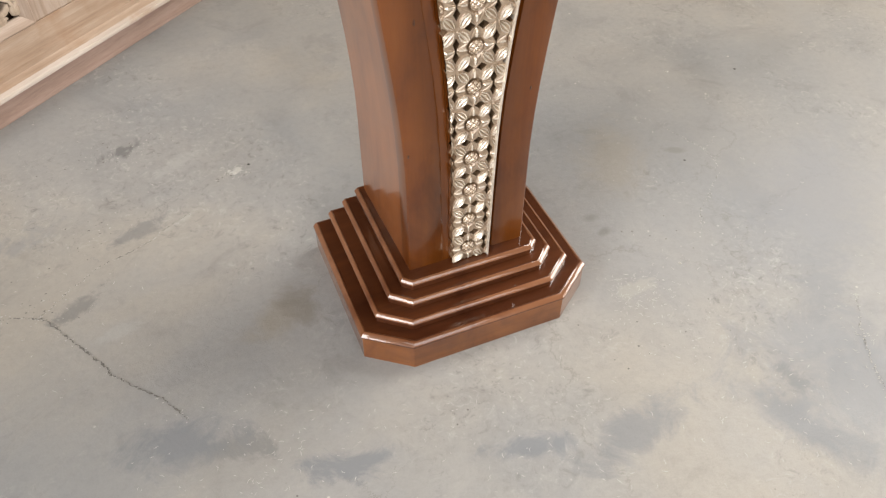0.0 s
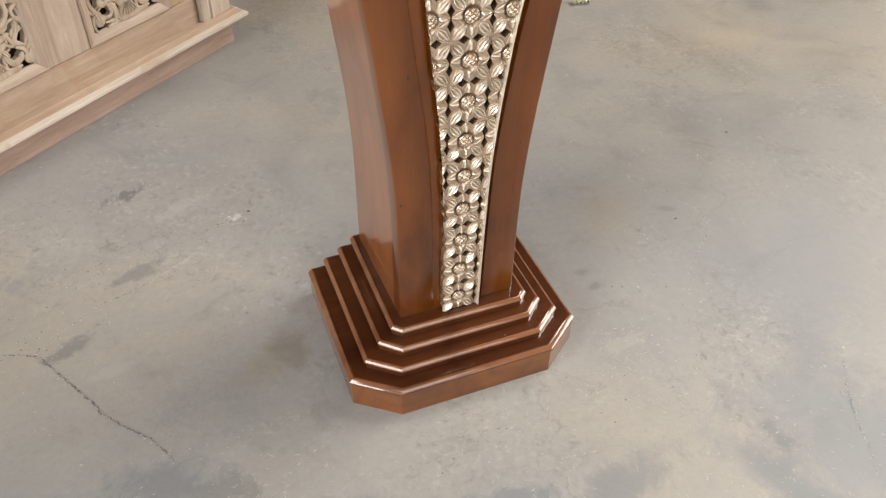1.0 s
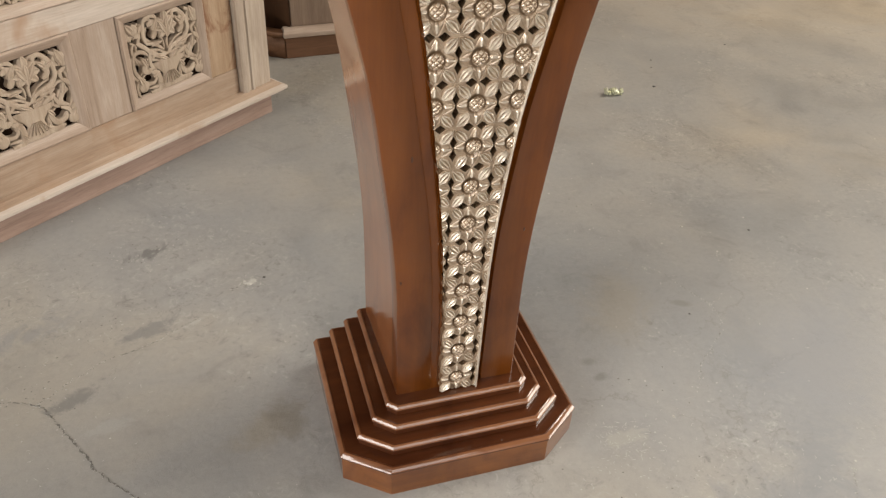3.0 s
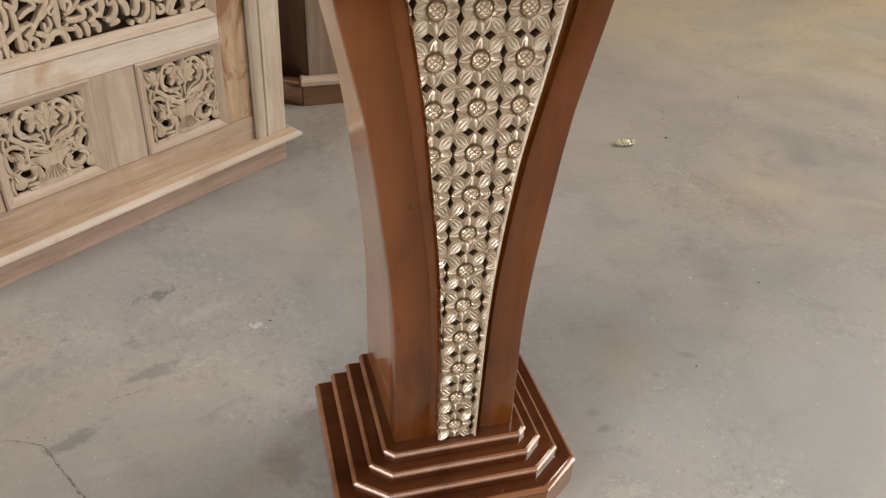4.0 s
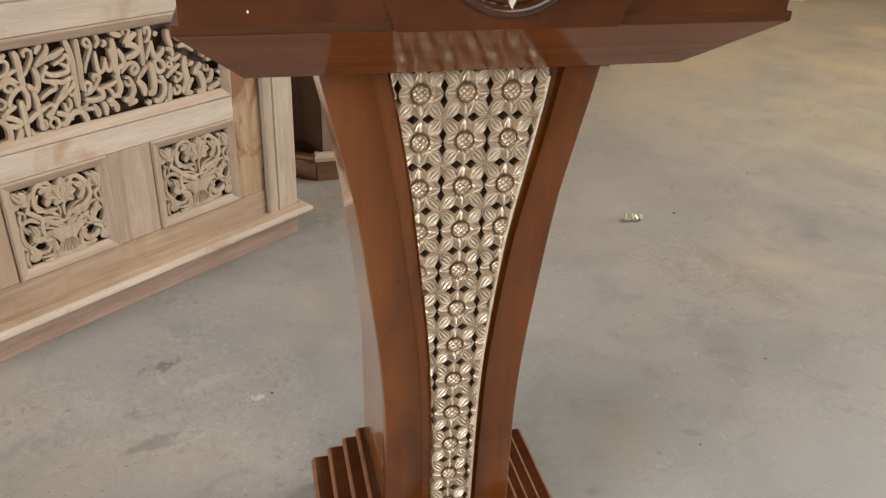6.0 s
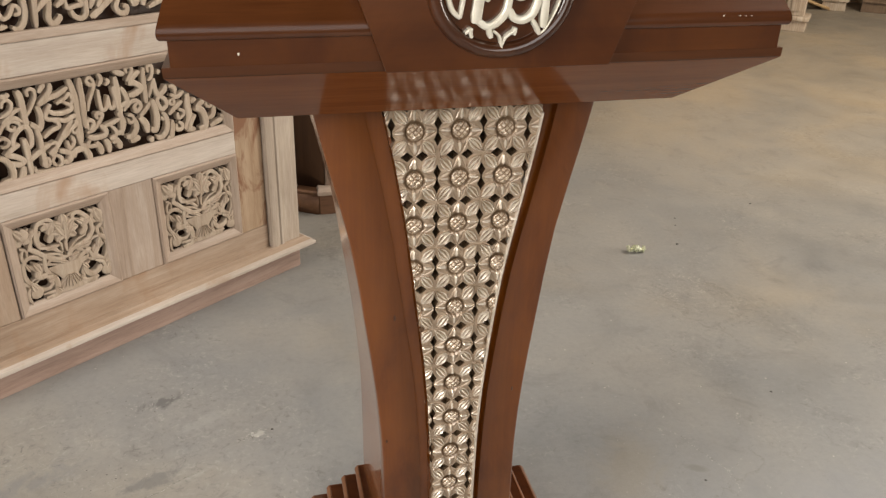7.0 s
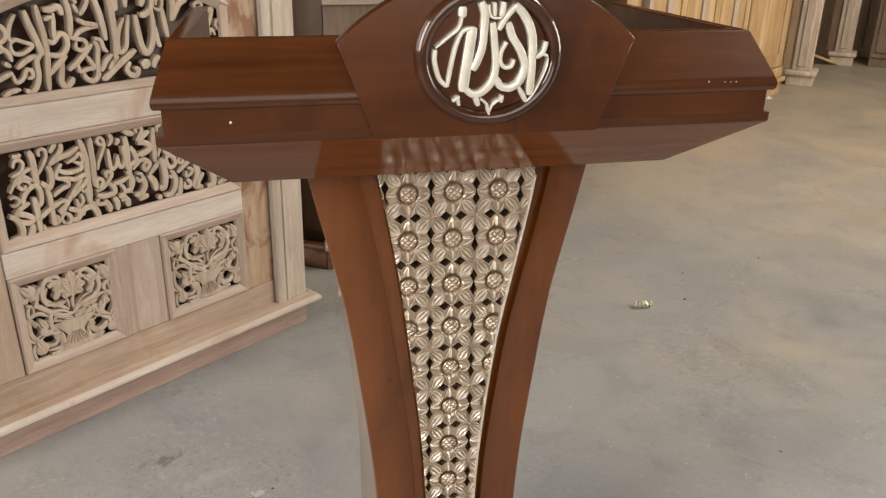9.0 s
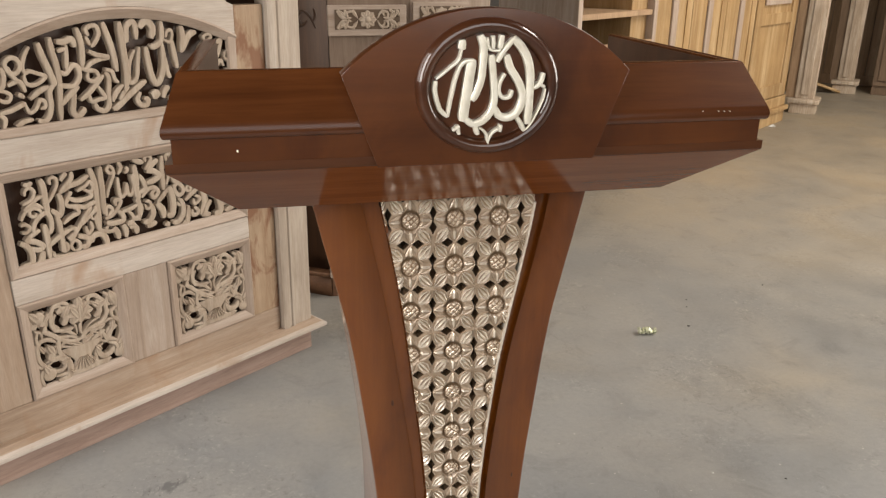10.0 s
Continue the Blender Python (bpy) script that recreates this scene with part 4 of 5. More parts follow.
    scroll(9.5, (-27, -25), (-11, -24), (-3, -15))
    for x, z, r in ((-83, -78, 17), (100, -82, 16), (-86, 74, 13), (104, 76, 13)):
        piece("bud", ball(bmesh.new(), cx + x / 1000, front + 0.003, cz + z / 1000, r / 1000, 0.005, r / 1000, 10, 3))
    for x, z, a, ln, wd in ((-83, -78, 1.9, 30, 17), (100, -82, 1.2, 26, 15), (-28, 62, 1.1, 34, 20), (54, 58, 0.6, 30, 19), (62, 62, 2.4, 26, 15), (-66, -24, 2.0, 28, 16), (86, -14, 1.3, 30, 17), (-40, 24, 0.1, 34, 11),
                            (40, 4, 0.15, 32, 12), (104, 60, 1.9, 38, 24), (-88, 70, 2.2, 34, 22), (-76, 66, 0.9, 26, 14), (-50, -60, 0.4, 24, 12), (52, -60, 2.2, 24, 13), (-96, 6, -1.2, 26, 11), (112, 30, 1.5, 28, 12),
                            (8, -24, 0.5, 34, 12), (4, -26, 2.6, 34, 12), (20, -90, 0.9, 24, 12), (-20, -96, 2.3, 22, 11)):
        frond(x, z, a, ln, wd)
    return hub


vase_panel(-0.866, -0.6015, 0.1825, 0.4405)
vase_panel(-0.4755, -0.2080, 0.1825, 0.4405)

def carve(panel_ob, x0, z0, width, line):
    """One stroke of the openwork script, in millimetres from the panel's lower corner, cut by hand to an uneven depth."""
    k = 0.0015 * math.sin(line[0][0] * 1.7 + line[0][1])
    part("script_stroke", stroke(bmesh.new(), [(x0 + x / 1000, z0 + z / 1000) for x, z in line], width / 1000, F + 0.006 + k, F + 0.022, 5, (0.7, 0.6), lambda f: 0.94 + 0.12 * math.sin(math.pi * f), 0.14), CARVED, panel_ob, angle=25)


# backed by a dark sheet in place of the shaded inside
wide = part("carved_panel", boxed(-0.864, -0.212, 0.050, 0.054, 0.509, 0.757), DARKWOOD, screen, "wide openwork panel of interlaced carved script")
frame_bars(-0.8675, -0.2075, 0.5060, 0.7600, 0.026, F + 0.001, wide)


def low_script(width, *line):
    carve(wide, -0.842, 0.528, width * 1.22, line)


low_script(8.9, (42, 195), (51, 191), (62, 196))
low_script(6.6, (40, 168), (43, 180), (54, 184), (62, 174), (56, 158), (45, 152), (32, 148))
low_script(11.7, (79, 200), (84, 184), (85, 158), (85, 127), (87, 118))
low_script(6.8, (101, 183), (100, 194), (108, 199), (116, 193), (115, 178), (105, 161), (93, 145), (79, 140))
low_script(7.4, (79, 159), (66, 156), (51, 146), (33, 135))
low_script(10.4, (115, 158), (120, 142), (120, 120), (112, 103), (103, 112), (94, 121))
low_script(9.3, (125, 187), (134, 198), (141, 204))
low_script(9.4, (152, 204), (151, 189), (137, 174), (119, 160))
low_script(10.5, (119, 158), (145, 170), (168, 174), (193, 187))
low_script(11.8, (197, 207), (203, 183), (207, 155), (206, 123), (205, 82), (204, 49))
low_script(10.9, (223, 204), (222, 182), (222, 148), (220, 111), (219, 83))
low_script(7.2, (160, 154), (182, 163), (192, 172), (199, 157), (190, 147), (174, 157))
low_script(8.9, (136, 145), (151, 133), (173, 130), (192, 135), (190, 150))
low_script(9.0, (157, 118), (174, 110), (191, 115), (203, 119))
low_script(7.8, (147, 156), (138, 145), (130, 128), (140, 120), (158, 120))
low_script(6.6, (71, 120), (67, 129), (55, 134), (46, 130), (46, 119), (55, 114), (60, 123))
low_script(7.4, (24, 111), (33, 126), (48, 138), (63, 141), (77, 129))
low_script(6.7, (21, 98), (31, 100), (40, 91), (33, 80), (21, 81))
low_script(9.3, (46, 79), (51, 95), (63, 110), (81, 117), (90, 99), (87, 73), (77, 66))
low_script(10.5, (73, 90), (75, 67), (75, 35), (74, 0))
low_script(9.7, (104, 105), (108, 82), (108, 49), (109, 21), (109, 11))
low_script(9.3, (25, 60), (44, 72), (62, 79))
low_script(10.4, (25, 60), (45, 54), (63, 40), (52, 32), (29, 42))
low_script(11.2, (12, 58), (26, 48), (35, 27), (32, 5), (18, -0), (8, 0))
low_script(12.2, (60, 27), (54, 6), (45, 1))
low_script(9.7, (75, 35), (95, 48), (117, 59), (129, 63))
low_script(8.0, (117, 82), (129, 90), (142, 96), (156, 100), (154, 112), (140, 120))
low_script(6.3, (107, 12), (118, 16), (117, 31), (106, 26), (105, 13))
low_script(7.3, (134, 7), (127, 21), (136, 33), (148, 25), (148, 10), (137, 6))
low_script(7.2, (84, 18), (86, 6), (108, 2), (130, 3))
low_script(9.0, (122, 41), (140, 51), (157, 70), (175, 93), (190, 109))
low_script(7.2, (129, 63), (142, 64), (139, 46), (125, 35))
low_script(11.1, (147, 42), (164, 35), (174, 27), (164, 11), (151, 14))
low_script(12.2, (179, 17), (182, 30), (194, 34), (208, 31), (217, 12), (215, -0))
low_script(8.2, (161, 69), (178, 83), (197, 98), (196, 107))
low_script(5.5, (196, 93), (185, 86), (190, 76), (200, 88))
low_script(7.4, (169, 62), (172, 42), (184, 54), (181, 73))
low_script(8.4, (196, 84), (198, 64), (203, 44), (221, 35), (245, 31))
low_script(7.3, (257, 182), (254, 194), (246, 200), (240, 192), (247, 182), (257, 182), (248, 161), (237, 140), (232, 122))
low_script(8.5, (264, 167), (264, 139), (267, 117), (280, 122), (287, 149))
low_script(8.6, (287, 149), (287, 123), (296, 116), (305, 136), (307, 163))
low_script(8.3, (271, 207), (277, 190), (267, 175))
low_script(7.5, (287, 190), (293, 182), (284, 175))
low_script(12.4, (311, 191), (312, 153), (310, 111))
low_script(7.5, (224, 77), (225, 96), (235, 98), (240, 88), (228, 76))
low_script(8.5, (220, 69), (238, 74), (255, 89), (265, 106), (251, 111), (251, 97))
low_script(10.6, (254, 82), (266, 68), (263, 54), (234, 53), (221, 61))
low_script(8.7, (267, 77), (288, 79), (309, 87))
low_script(7.8, (282, 74), (292, 61), (292, 47), (277, 45))
low_script(10.7, (262, 44), (269, 28), (268, 8))
low_script(11.6, (239, 42), (248, 23), (248, 8))
low_script(7.5, (226, 50), (214, 37))
low_script(7.9, (274, 41), (286, 41), (295, 31), (279, 31))
low_script(9.8, (310, 111), (313, 81), (309, 43))
low_script(11.3, (309, 207), (322, 198), (337, 193))
low_script(7.7, (344, 194), (341, 204), (352, 209), (358, 199), (348, 184), (339, 174))
low_script(11.6, (346, 170), (360, 184), (377, 193))
low_script(11.9, (343, 168), (363, 165), (376, 150), (358, 139), (340, 138))
low_script(11.0, (389, 200), (386, 168), (386, 134), (385, 110))
low_script(8.0, (402, 186), (400, 199), (410, 203), (414, 191), (408, 173), (397, 166))
low_script(7.0, (412, 163), (404, 145), (395, 122))
low_script(11.2, (413, 168), (414, 143), (422, 124), (440, 133), (445, 147))
low_script(10.0, (432, 188), (425, 178))
low_script(9.4, (452, 141), (468, 135), (469, 118))
low_script(9.5, (455, 118), (473, 109), (494, 120))
low_script(12.5, (303, 169), (307, 149), (310, 120), (314, 100))
low_script(10.7, (322, 163), (333, 139), (333, 123), (311, 115))
low_script(9.0, (322, 103), (343, 121), (361, 120), (369, 106), (356, 94), (351, 107), (360, 115))
low_script(10.1, (365, 79), (383, 95), (402, 114))
low_script(13.5, (400, 116), (407, 90), (408, 60), (401, 36), (388, 41))
low_script(9.4, (424, 119), (415, 109), (425, 86), (440, 93), (437, 111), (425, 118))
low_script(7.4, (453, 108), (449, 97), (459, 92), (463, 101), (455, 107))
low_script(10.6, (445, 67), (467, 83), (488, 94))
low_script(15.3, (505, 111), (503, 80), (505, 49), (496, 24), (489, 15))
low_script(7.6, (470, 67), (471, 51), (486, 58), (487, 68), (474, 74))
low_script(10.9, (513, 86), (529, 93))
low_script(7.0, (329, 82), (334, 69), (345, 74), (342, 87), (330, 89))
low_script(12.1, (346, 79), (350, 53), (336, 34), (319, 35))
low_script(13.3, (362, 78), (377, 57), (379, 33))
low_script(10.8, (306, 102), (317, 75), (308, 53), (293, 51))
low_script(11.2, (329, 20), (345, 24), (356, 26))
low_script(13.9, (297, 31), (299, 10))
low_script(12.5, (385, 19), (389, 6))
low_script(9.9, (280, 35), (295, 36))
low_script(11.7, (429, 75), (437, 53), (433, 28), (417, 12), (401, 15))
low_script(7.3, (420, 67), (427, 58), (434, 69), (423, 76))
low_script(11.8, (431, 8), (444, 5), (453, 50))
low_script(8.7, (463, 37), (464, 21), (478, 21), (480, 33), (469, 41))
low_script(11.0, (498, 13), (510, 37), (523, 50))
low_script(13.4, (492, 15), (518, 11))
low_script(14.7, (525, 68), (545, 56), (553, 27), (548, 10), (530, 9))
low_script(12.2, (524, 60), (544, 77), (554, 83))
low_script(6.8, (560, 79), (561, 66), (573, 63), (571, 77))
low_script(12.5, (585, 63), (579, 38), (563, 31))
low_script(11.5, (566, 8), (592, 16), (612, 23))
low_script(8.1, (600, 33), (613, 22), (611, 12))
low_script(8.1, (600, 55), (614, 44), (609, 57))
low_script(11.3, (462, 188), (464, 163), (472, 142))
low_script(10.5, (485, 194), (484, 170), (502, 157), (521, 168), (524, 193))
low_script(8.6, (539, 175), (532, 189), (545, 197), (555, 183), (543, 159), (528, 137))
low_script(13.2, (566, 201), (567, 165), (565, 125), (559, 100))
low_script(11.2, (586, 177), (591, 141), (612, 132), (627, 160), (632, 201))
low_script(9.1, (591, 115), (601, 97), (620, 99), (616, 115))
low_script(9.6, (488, 139), (511, 140), (532, 121))
low_script(10.1, (570, 90), (595, 93), (621, 80))

MID = (S0 + S1) / 2


def arch_z(x, rise):
    """Height of the arch line over the screen's width."""
    return 1.076 + rise - 0.80 * (x + 0.530) ** 2


# again a dark sheet, standing for the shade behind the openings
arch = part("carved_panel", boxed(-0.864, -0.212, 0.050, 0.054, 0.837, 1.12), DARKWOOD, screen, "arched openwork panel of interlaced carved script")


def high_script(width, *line):
    carve(arch, -0.842, 0.855, width * 1.08, line)


high_script(9.4, (52, 131), (56, 118), (69, 117), (78, 132), (72, 147), (59, 150), (48, 141), (49, 127), (60, 110), (68, 101))
high_script(10.2, (37, 132), (41, 114), (36, 92), (28, 85))
high_script(8.0, (28, 81), (39, 79), (49, 70), (43, 58), (32, 58), (25, 65))
high_script(8.8, (104, 171), (91, 152), (83, 128), (87, 115))
high_script(12.4, (123, 178), (129, 149), (137, 123), (145, 93), (145, 80))
high_script(11.9, (150, 188), (153, 155), (158, 121), (158, 79), (153, 36), (150, 1))
high_script(8.3, (84, 111), (97, 118), (117, 110), (130, 103), (113, 90), (96, 87), (85, 95), (84, 111))
high_script(9.7, (47, 91), (68, 99), (77, 90), (82, 74))
high_script(10.6, (64, 72), (76, 63))
high_script(10.8, (89, 57), (110, 71), (133, 81))
high_script(9.8, (20, 34), (44, 37), (65, 45), (78, 50))
high_script(11.1, (146, 84), (133, 69), (132, 39), (124, 14), (110, 3), (98, 9))
high_script(8.3, (77, 46), (83, 28), (95, 31), (104, 42), (109, 52), (119, 49), (119, 36), (108, 33))
high_script(9.9, (50, 1), (67, 9), (88, 12))
high_script(9.6, (19, 30), (29, 19), (23, -1))
high_script(12.7, (164, 177), (181, 176), (199, 181), (205, 163))
high_script(10.1, (163, 156), (181, 161))
high_script(9.3, (185, 169), (182, 140), (178, 115))
high_script(12.1, (214, 205), (220, 175), (220, 145), (216, 116))
high_script(9.6, (240, 186), (235, 199), (245, 207), (260, 206), (265, 189), (253, 169), (243, 161))
high_script(8.7, (233, 185), (241, 165))
high_script(12.6, (277, 214), (283, 192), (291, 162), (296, 130), (299, 99))
high_script(10.6, (235, 152), (256, 140), (283, 136))
high_script(9.8, (224, 111), (240, 124), (263, 131), (284, 131))
high_script(10.5, (163, 112), (175, 105), (193, 122), (205, 117), (206, 95), (192, 77), (171, 77), (154, 83))
high_script(9.0, (207, 116), (228, 108), (246, 104), (251, 90), (238, 81), (225, 89), (228, 104))
high_script(11.3, (156, 36), (181, 59), (201, 74))
high_script(12.4, (190, 62), (184, 36), (181, 15), (191, 4), (206, 16), (202, 21))
high_script(10.8, (201, 41), (226, 58), (247, 78), (263, 94))
high_script(9.1, (223, 54), (227, 35), (246, 38), (260, 40), (255, 54), (246, 69))
high_script(11.1, (268, 100), (276, 84), (271, 48), (269, 21), (256, 9), (240, 16), (235, 30))
high_script(9.2, (269, 106), (285, 100), (290, 82), (298, 72))
high_script(13.8, (317, 214), (319, 181), (321, 142), (322, 92), (314, 48))
high_script(11.1, (278, 29), (290, 50), (309, 66))
high_script(9.4, (297, 31), (311, 48), (325, 60))
high_script(13.2, (277, 9), (301, 22), (323, 42))
high_script(12.8, (326, 177), (331, 168), (335, 200), (350, 212), (358, 201), (358, 170))
high_script(16.0, (368, 196), (379, 209), (393, 208), (402, 192), (396, 170))
high_script(12.6, (426, 209), (426, 184), (421, 161), (401, 149), (392, 154))
high_script(10.4, (362, 152), (354, 112), (348, 81), (336, 68), (327, 74), (332, 114), (349, 146))
high_script(13.7, (379, 151), (382, 114), (388, 77), (398, 59), (413, 74), (423, 111), (423, 157))
high_script(7.8, (435, 170), (439, 183), (450, 187), (453, 173), (444, 158), (429, 165))
high_script(11.9, (450, 164), (454, 131), (460, 93))
high_script(14.0, (480, 195), (482, 167), (475, 130))
high_script(15.1, (478, 134), (499, 170), (521, 178))
high_script(10.9, (429, 119), (432, 82), (439, 71))
high_script(13.4, (284, 8), (311, 30), (344, 53), (371, 69))
high_script(21.8, (383, 29), (404, 37))
high_script(11.7, (353, 43), (343, 26), (351, 11), (366, 9), (371, 22), (361, 26))
high_script(13.0, (412, 22), (420, 40), (431, 48))
high_script(8.3, (547, 155), (542, 165), (557, 171), (564, 161), (552, 153), (534, 139), (527, 126))
high_script(10.6, (551, 114), (562, 133), (586, 150), (595, 150), (583, 116), (570, 100))
high_script(8.7, (600, 110), (611, 99), (615, 114), (607, 122), (600, 110))
high_script(9.5, (530, 101), (534, 86), (547, 95), (554, 85), (564, 98), (574, 83), (588, 101), (598, 85))
high_script(13.4, (474, 92), (480, 53), (481, 9))
high_script(11.6, (499, 75), (499, 41), (517, 24), (536, 42), (538, 71))
high_script(11.9, (550, 70), (552, 35), (569, 23), (588, 41), (593, 66))
high_script(14.3, (609, 79), (610, 49), (610, 19))
high_script(10.2, (427, 15), (456, 26), (484, 33))
high_script(10.7, (503, 6), (522, 19), (544, 11), (573, 13))
XS = [-0.8675 + 0.66 * i / 36 for i in range(37)]
head = bmesh.new()



def crest(x):
    """Upper edge of the head board, which sweeps down towards the pilasters."""
    u = min(1.0, max(0.0, (abs(x - MID) - 0.17) / 0.16))
    return 1.30 - 0.203 * u * u * (3 - 2 * u)


loft(head, [[(x, F, crest(x)), (x, F, arch_z(x, 0.028)), (x, 0.055, arch_z(x, 0.028)), (x, 0.055, crest(x))] for x in XS])
part("arched_head_board", head, PALE, screen)
bead = bmesh.new()
loft(bead, [[(x, F + 0.012, arch_z(x, 0.0275)), (x, F - 0.005, arch_z(x, 0.0275)), (x, F - 0.0075, arch_z(x, 0.022)), (x, F - 0.002, arch_z(x, 0.014)), (x, F + 0.003, arch_z(x, 0.003)), (x, F + 0.006, arch_z(x, 0)), (x, F + 0.012, arch_z(x, 0))] for x in XS])
part("arched_bead", bead, RAW["x"], arch)
for x0, x1 in ((-0.8670, -0.8420), (-0.2330, -0.2080)):
    part("frame_bar", boxed(x0, x1, F - 0.004, F + 0.012, 0.8345, arch_z((x0 + x1) / 2, 0.016), 0.003), RAW["z"], arch)
part("frame_bar", boxed(-0.8415, -0.2335, F - 0.004, F + 0.012, 0.8345, 0.856, 0.003), RAW["x"], arch)


# ---- raw and dark joinery behind ----
pulpit = thing("pulpit_front", pose(-0.094, 1.69, 0, 0, 0, 3), "half-finished wooden pulpit front with dark canted side and carved frieze", "pulpit")
part("base_block", boxed(0.0, 0.62, 0.0, 0.5, 0.0, 0.082, 0.003), BASEWOOD, pulpit)
bm = bmesh.new()
loft(bm, [[(-d * 0.4, -d, z), (0.62, -d, z), (0.62, 0.5, z), (-d * 0.4, 0.5, z)] for d, z in ((0.016, 0.0825), (0.019, 0.090), (0.018, 0.098), (0.004, 0.110), (-0.012, 0.112))])
part("base_moulding", bm, RAW["x"], pulpit)
part("front_post", boxed(0.026, 0.315, 0.014, 0.4, 0.112, 1.5, 0.004), DUSTY, pulpit)
part("front_post", boxed(0.318, 0.615, 0.050, 0.4, 0.112, 1.5, 0.004), RAW["z"], pulpit)
for x0, x1, z0, z1, seed in ((0.024, 0.296, 0.965, 1.066, 3), (0.318, 0.520, 0.985, 1.075, 4)):
    frieze = part("frieze", boxed(x0, x1, -0.006, 0.0135, z0, z1, 0.003), RAW["x"], pulpit, "carved frieze block with a flower and scrolls")
    cx, cz = (x0 + x1) / 2, (z0 + z1) / 2 + 0.004
    hw, hh = (x1 - x0) / 2 - 0.024, (z1 - z0) / 2 - 0.018
    # thin dark sheet: shade between the carvings put into colour
    part("sunk_field", boxed(cx - hw, cx + hw, -0.0075, -0.0062, cz - hh, cz + hh), FIELD, frieze)
    bm = bmesh.new()
    for k in range(8):
        leaf(bm, cx, cz, k * math.pi / 4, 0.004, hh * 0.95, hh * 0.7, -0.008, -0.013, 0.4, -0.0066, 4)
    ball(bm, cx, -0.010, cz, hh * 0.35, 0.006, hh * 0.35, 8, 3)
    part("flower", bm, CARVED, frieze)
    for k in range(9):
        u = -0.9 + 1.8 * k / 8
        if abs(u) > 0.25:
            for t in (-1, 1):
                part("leaf", leaf(bmesh.new(), cx + u * hw, cz + t * hh * 0.98, -t * (1.2 + 0.5 * math.sin(7 * u)), 0.0, hh * 0.8, 0.011, -0.008, -0.012, 0.4, -0.0066, 4), CARVED, frieze)
    for s in (-1, 1):
        for t in (-1, 1):
            part("scroll", stroke(bmesh.new(), [(cx + s * hw * u, cz + t * hh * v) for u, v in ((0.30, 0.1), (0.42, 0.75), (0.62, 0.7), (0.60, 0.15), (0.48, 0.2))], 0.008, -0.012, -0.0066, 4), CARVED, frieze)
            part("scroll", stroke(bmesh.new(), [(cx + s * hw * u, cz + t * hh * v) for u, v in ((0.60, 0.1), (0.78, 0.2), (0.95, 0.85))], 0.010, -0.012, -0.0066, 4), CARVED, frieze)
            part("leaf", leaf(bmesh.new(), cx + s * hw * 0.70, cz + t * hh * 0.25, t * s * 0.9 + (math.pi if s < 0 else 0), 0.0, hw * 0.25, 0.012, -0.008, -0.012, 0.4, -0.0066, 4), CARVED, frieze)
# canted side, its shade put into a darker wood colour
bm = bmesh.new()
loft(bm, [[(-0.004, 0.002, z), (-0.30, 0.20, z), (-0.28, 0.24, z), (0.02, 0.05, z)] for z in (0.0, 0.082)])
part("side_base", bm, BASEWOOD, pulpit, "reddish brown canted base")
bm = bmesh.new()
loft(bm, [[(-0.012, -0.010, z), (-0.31, 0.19, z), (-0.28, 0.24, z), (0.02, 0.05, z)] for z in (0.0825, 0.1)])
part("side_moulding", bm, BASEWOOD, pulpit)
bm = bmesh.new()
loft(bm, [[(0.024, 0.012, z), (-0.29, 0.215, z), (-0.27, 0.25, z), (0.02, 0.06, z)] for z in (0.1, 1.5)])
part("side_panel", bm, SHADEDWOOD, pulpit, "canted side panel darkened for its shade")
for k in range(3):
    x = -0.045 - 0.085 * k
    for line in ([(0.03, 0.99), (0.012, 1.03), (-0.012, 1.045), (-0.026, 1.02), (-0.010, 1.0), (0.004, 1.015)], [(-0.03, 0.985), (-0.018, 1.005), (-0.036, 1.03), (-0.028, 1.055)], [(0.026, 1.055), (0.03, 1.03), (0.018, 1.01)]):
        bm = stroke(bmesh.new(), [(x + px, pz) for px, pz in line], 0.009, 0.0, 0.008, 4, (0.6, 0.4))
        for v in bm.verts:
            v.co = Vector((v.co.x, 0.016 - v.co.x * 0.6745 + v.co.y - 0.012, v.co.z))
        part("side_carving", bm, SHADEDWOOD, pulpit)

# long wardrobe of raw doors
wardrobe = thing("wardrobe", pose(3.21, 4.217, 0, 0, 0, 36.87), "long unfinished yellowish wooden wardrobe with plank doors", "wardrobe")
part("plinth", boxed(-1.9, 0.64, 0.0, 0.6, 0.0, 0.095, 0.006), OAK, wardrobe)
part("plinth_moulding", boxed(-1.9, 0.66, -0.025, 0.6, 0.096, 0.135, 0.01), OAK, wardrobe)
part("plinth_upper", boxed(-1.9, 0.63, 0.0, 0.6, 0.136, 0.215, 0.006), OAK, wardrobe)
part("carcass", boxed(-1.9, 0.60, 0.045, 0.6, 0.216, 2.05, 0.004), OAK, wardrobe)
for x0, x1 in ((-1.68, -1.22), (-1.215, -0.72), (-0.715, -0.215)):
    door = part("door", boxed(x0, x1, 0.018, 0.044, 0.22, 2.0, 0.004), OAK, wardrobe)
    for a, b in ((x0, x0 + 0.075), (x1 - 0.075, x1)):
        part("stile", boxed(a + 0.002, b, 0.010, 0.0178, 0.222, 1.998, 0.003), OAK, door)
    part("batten", boxed((x0 + x1) / 2 - 0.035, (x0 + x1) / 2 + 0.035, 0.004, 0.0178, 0.222, 1.998, 0.005), RAW["z"], door)
door = part("door", boxed(-0.205, 0.60, 0.018, 0.044, 0.22, 2.0, 0.004), OAK, wardrobe)
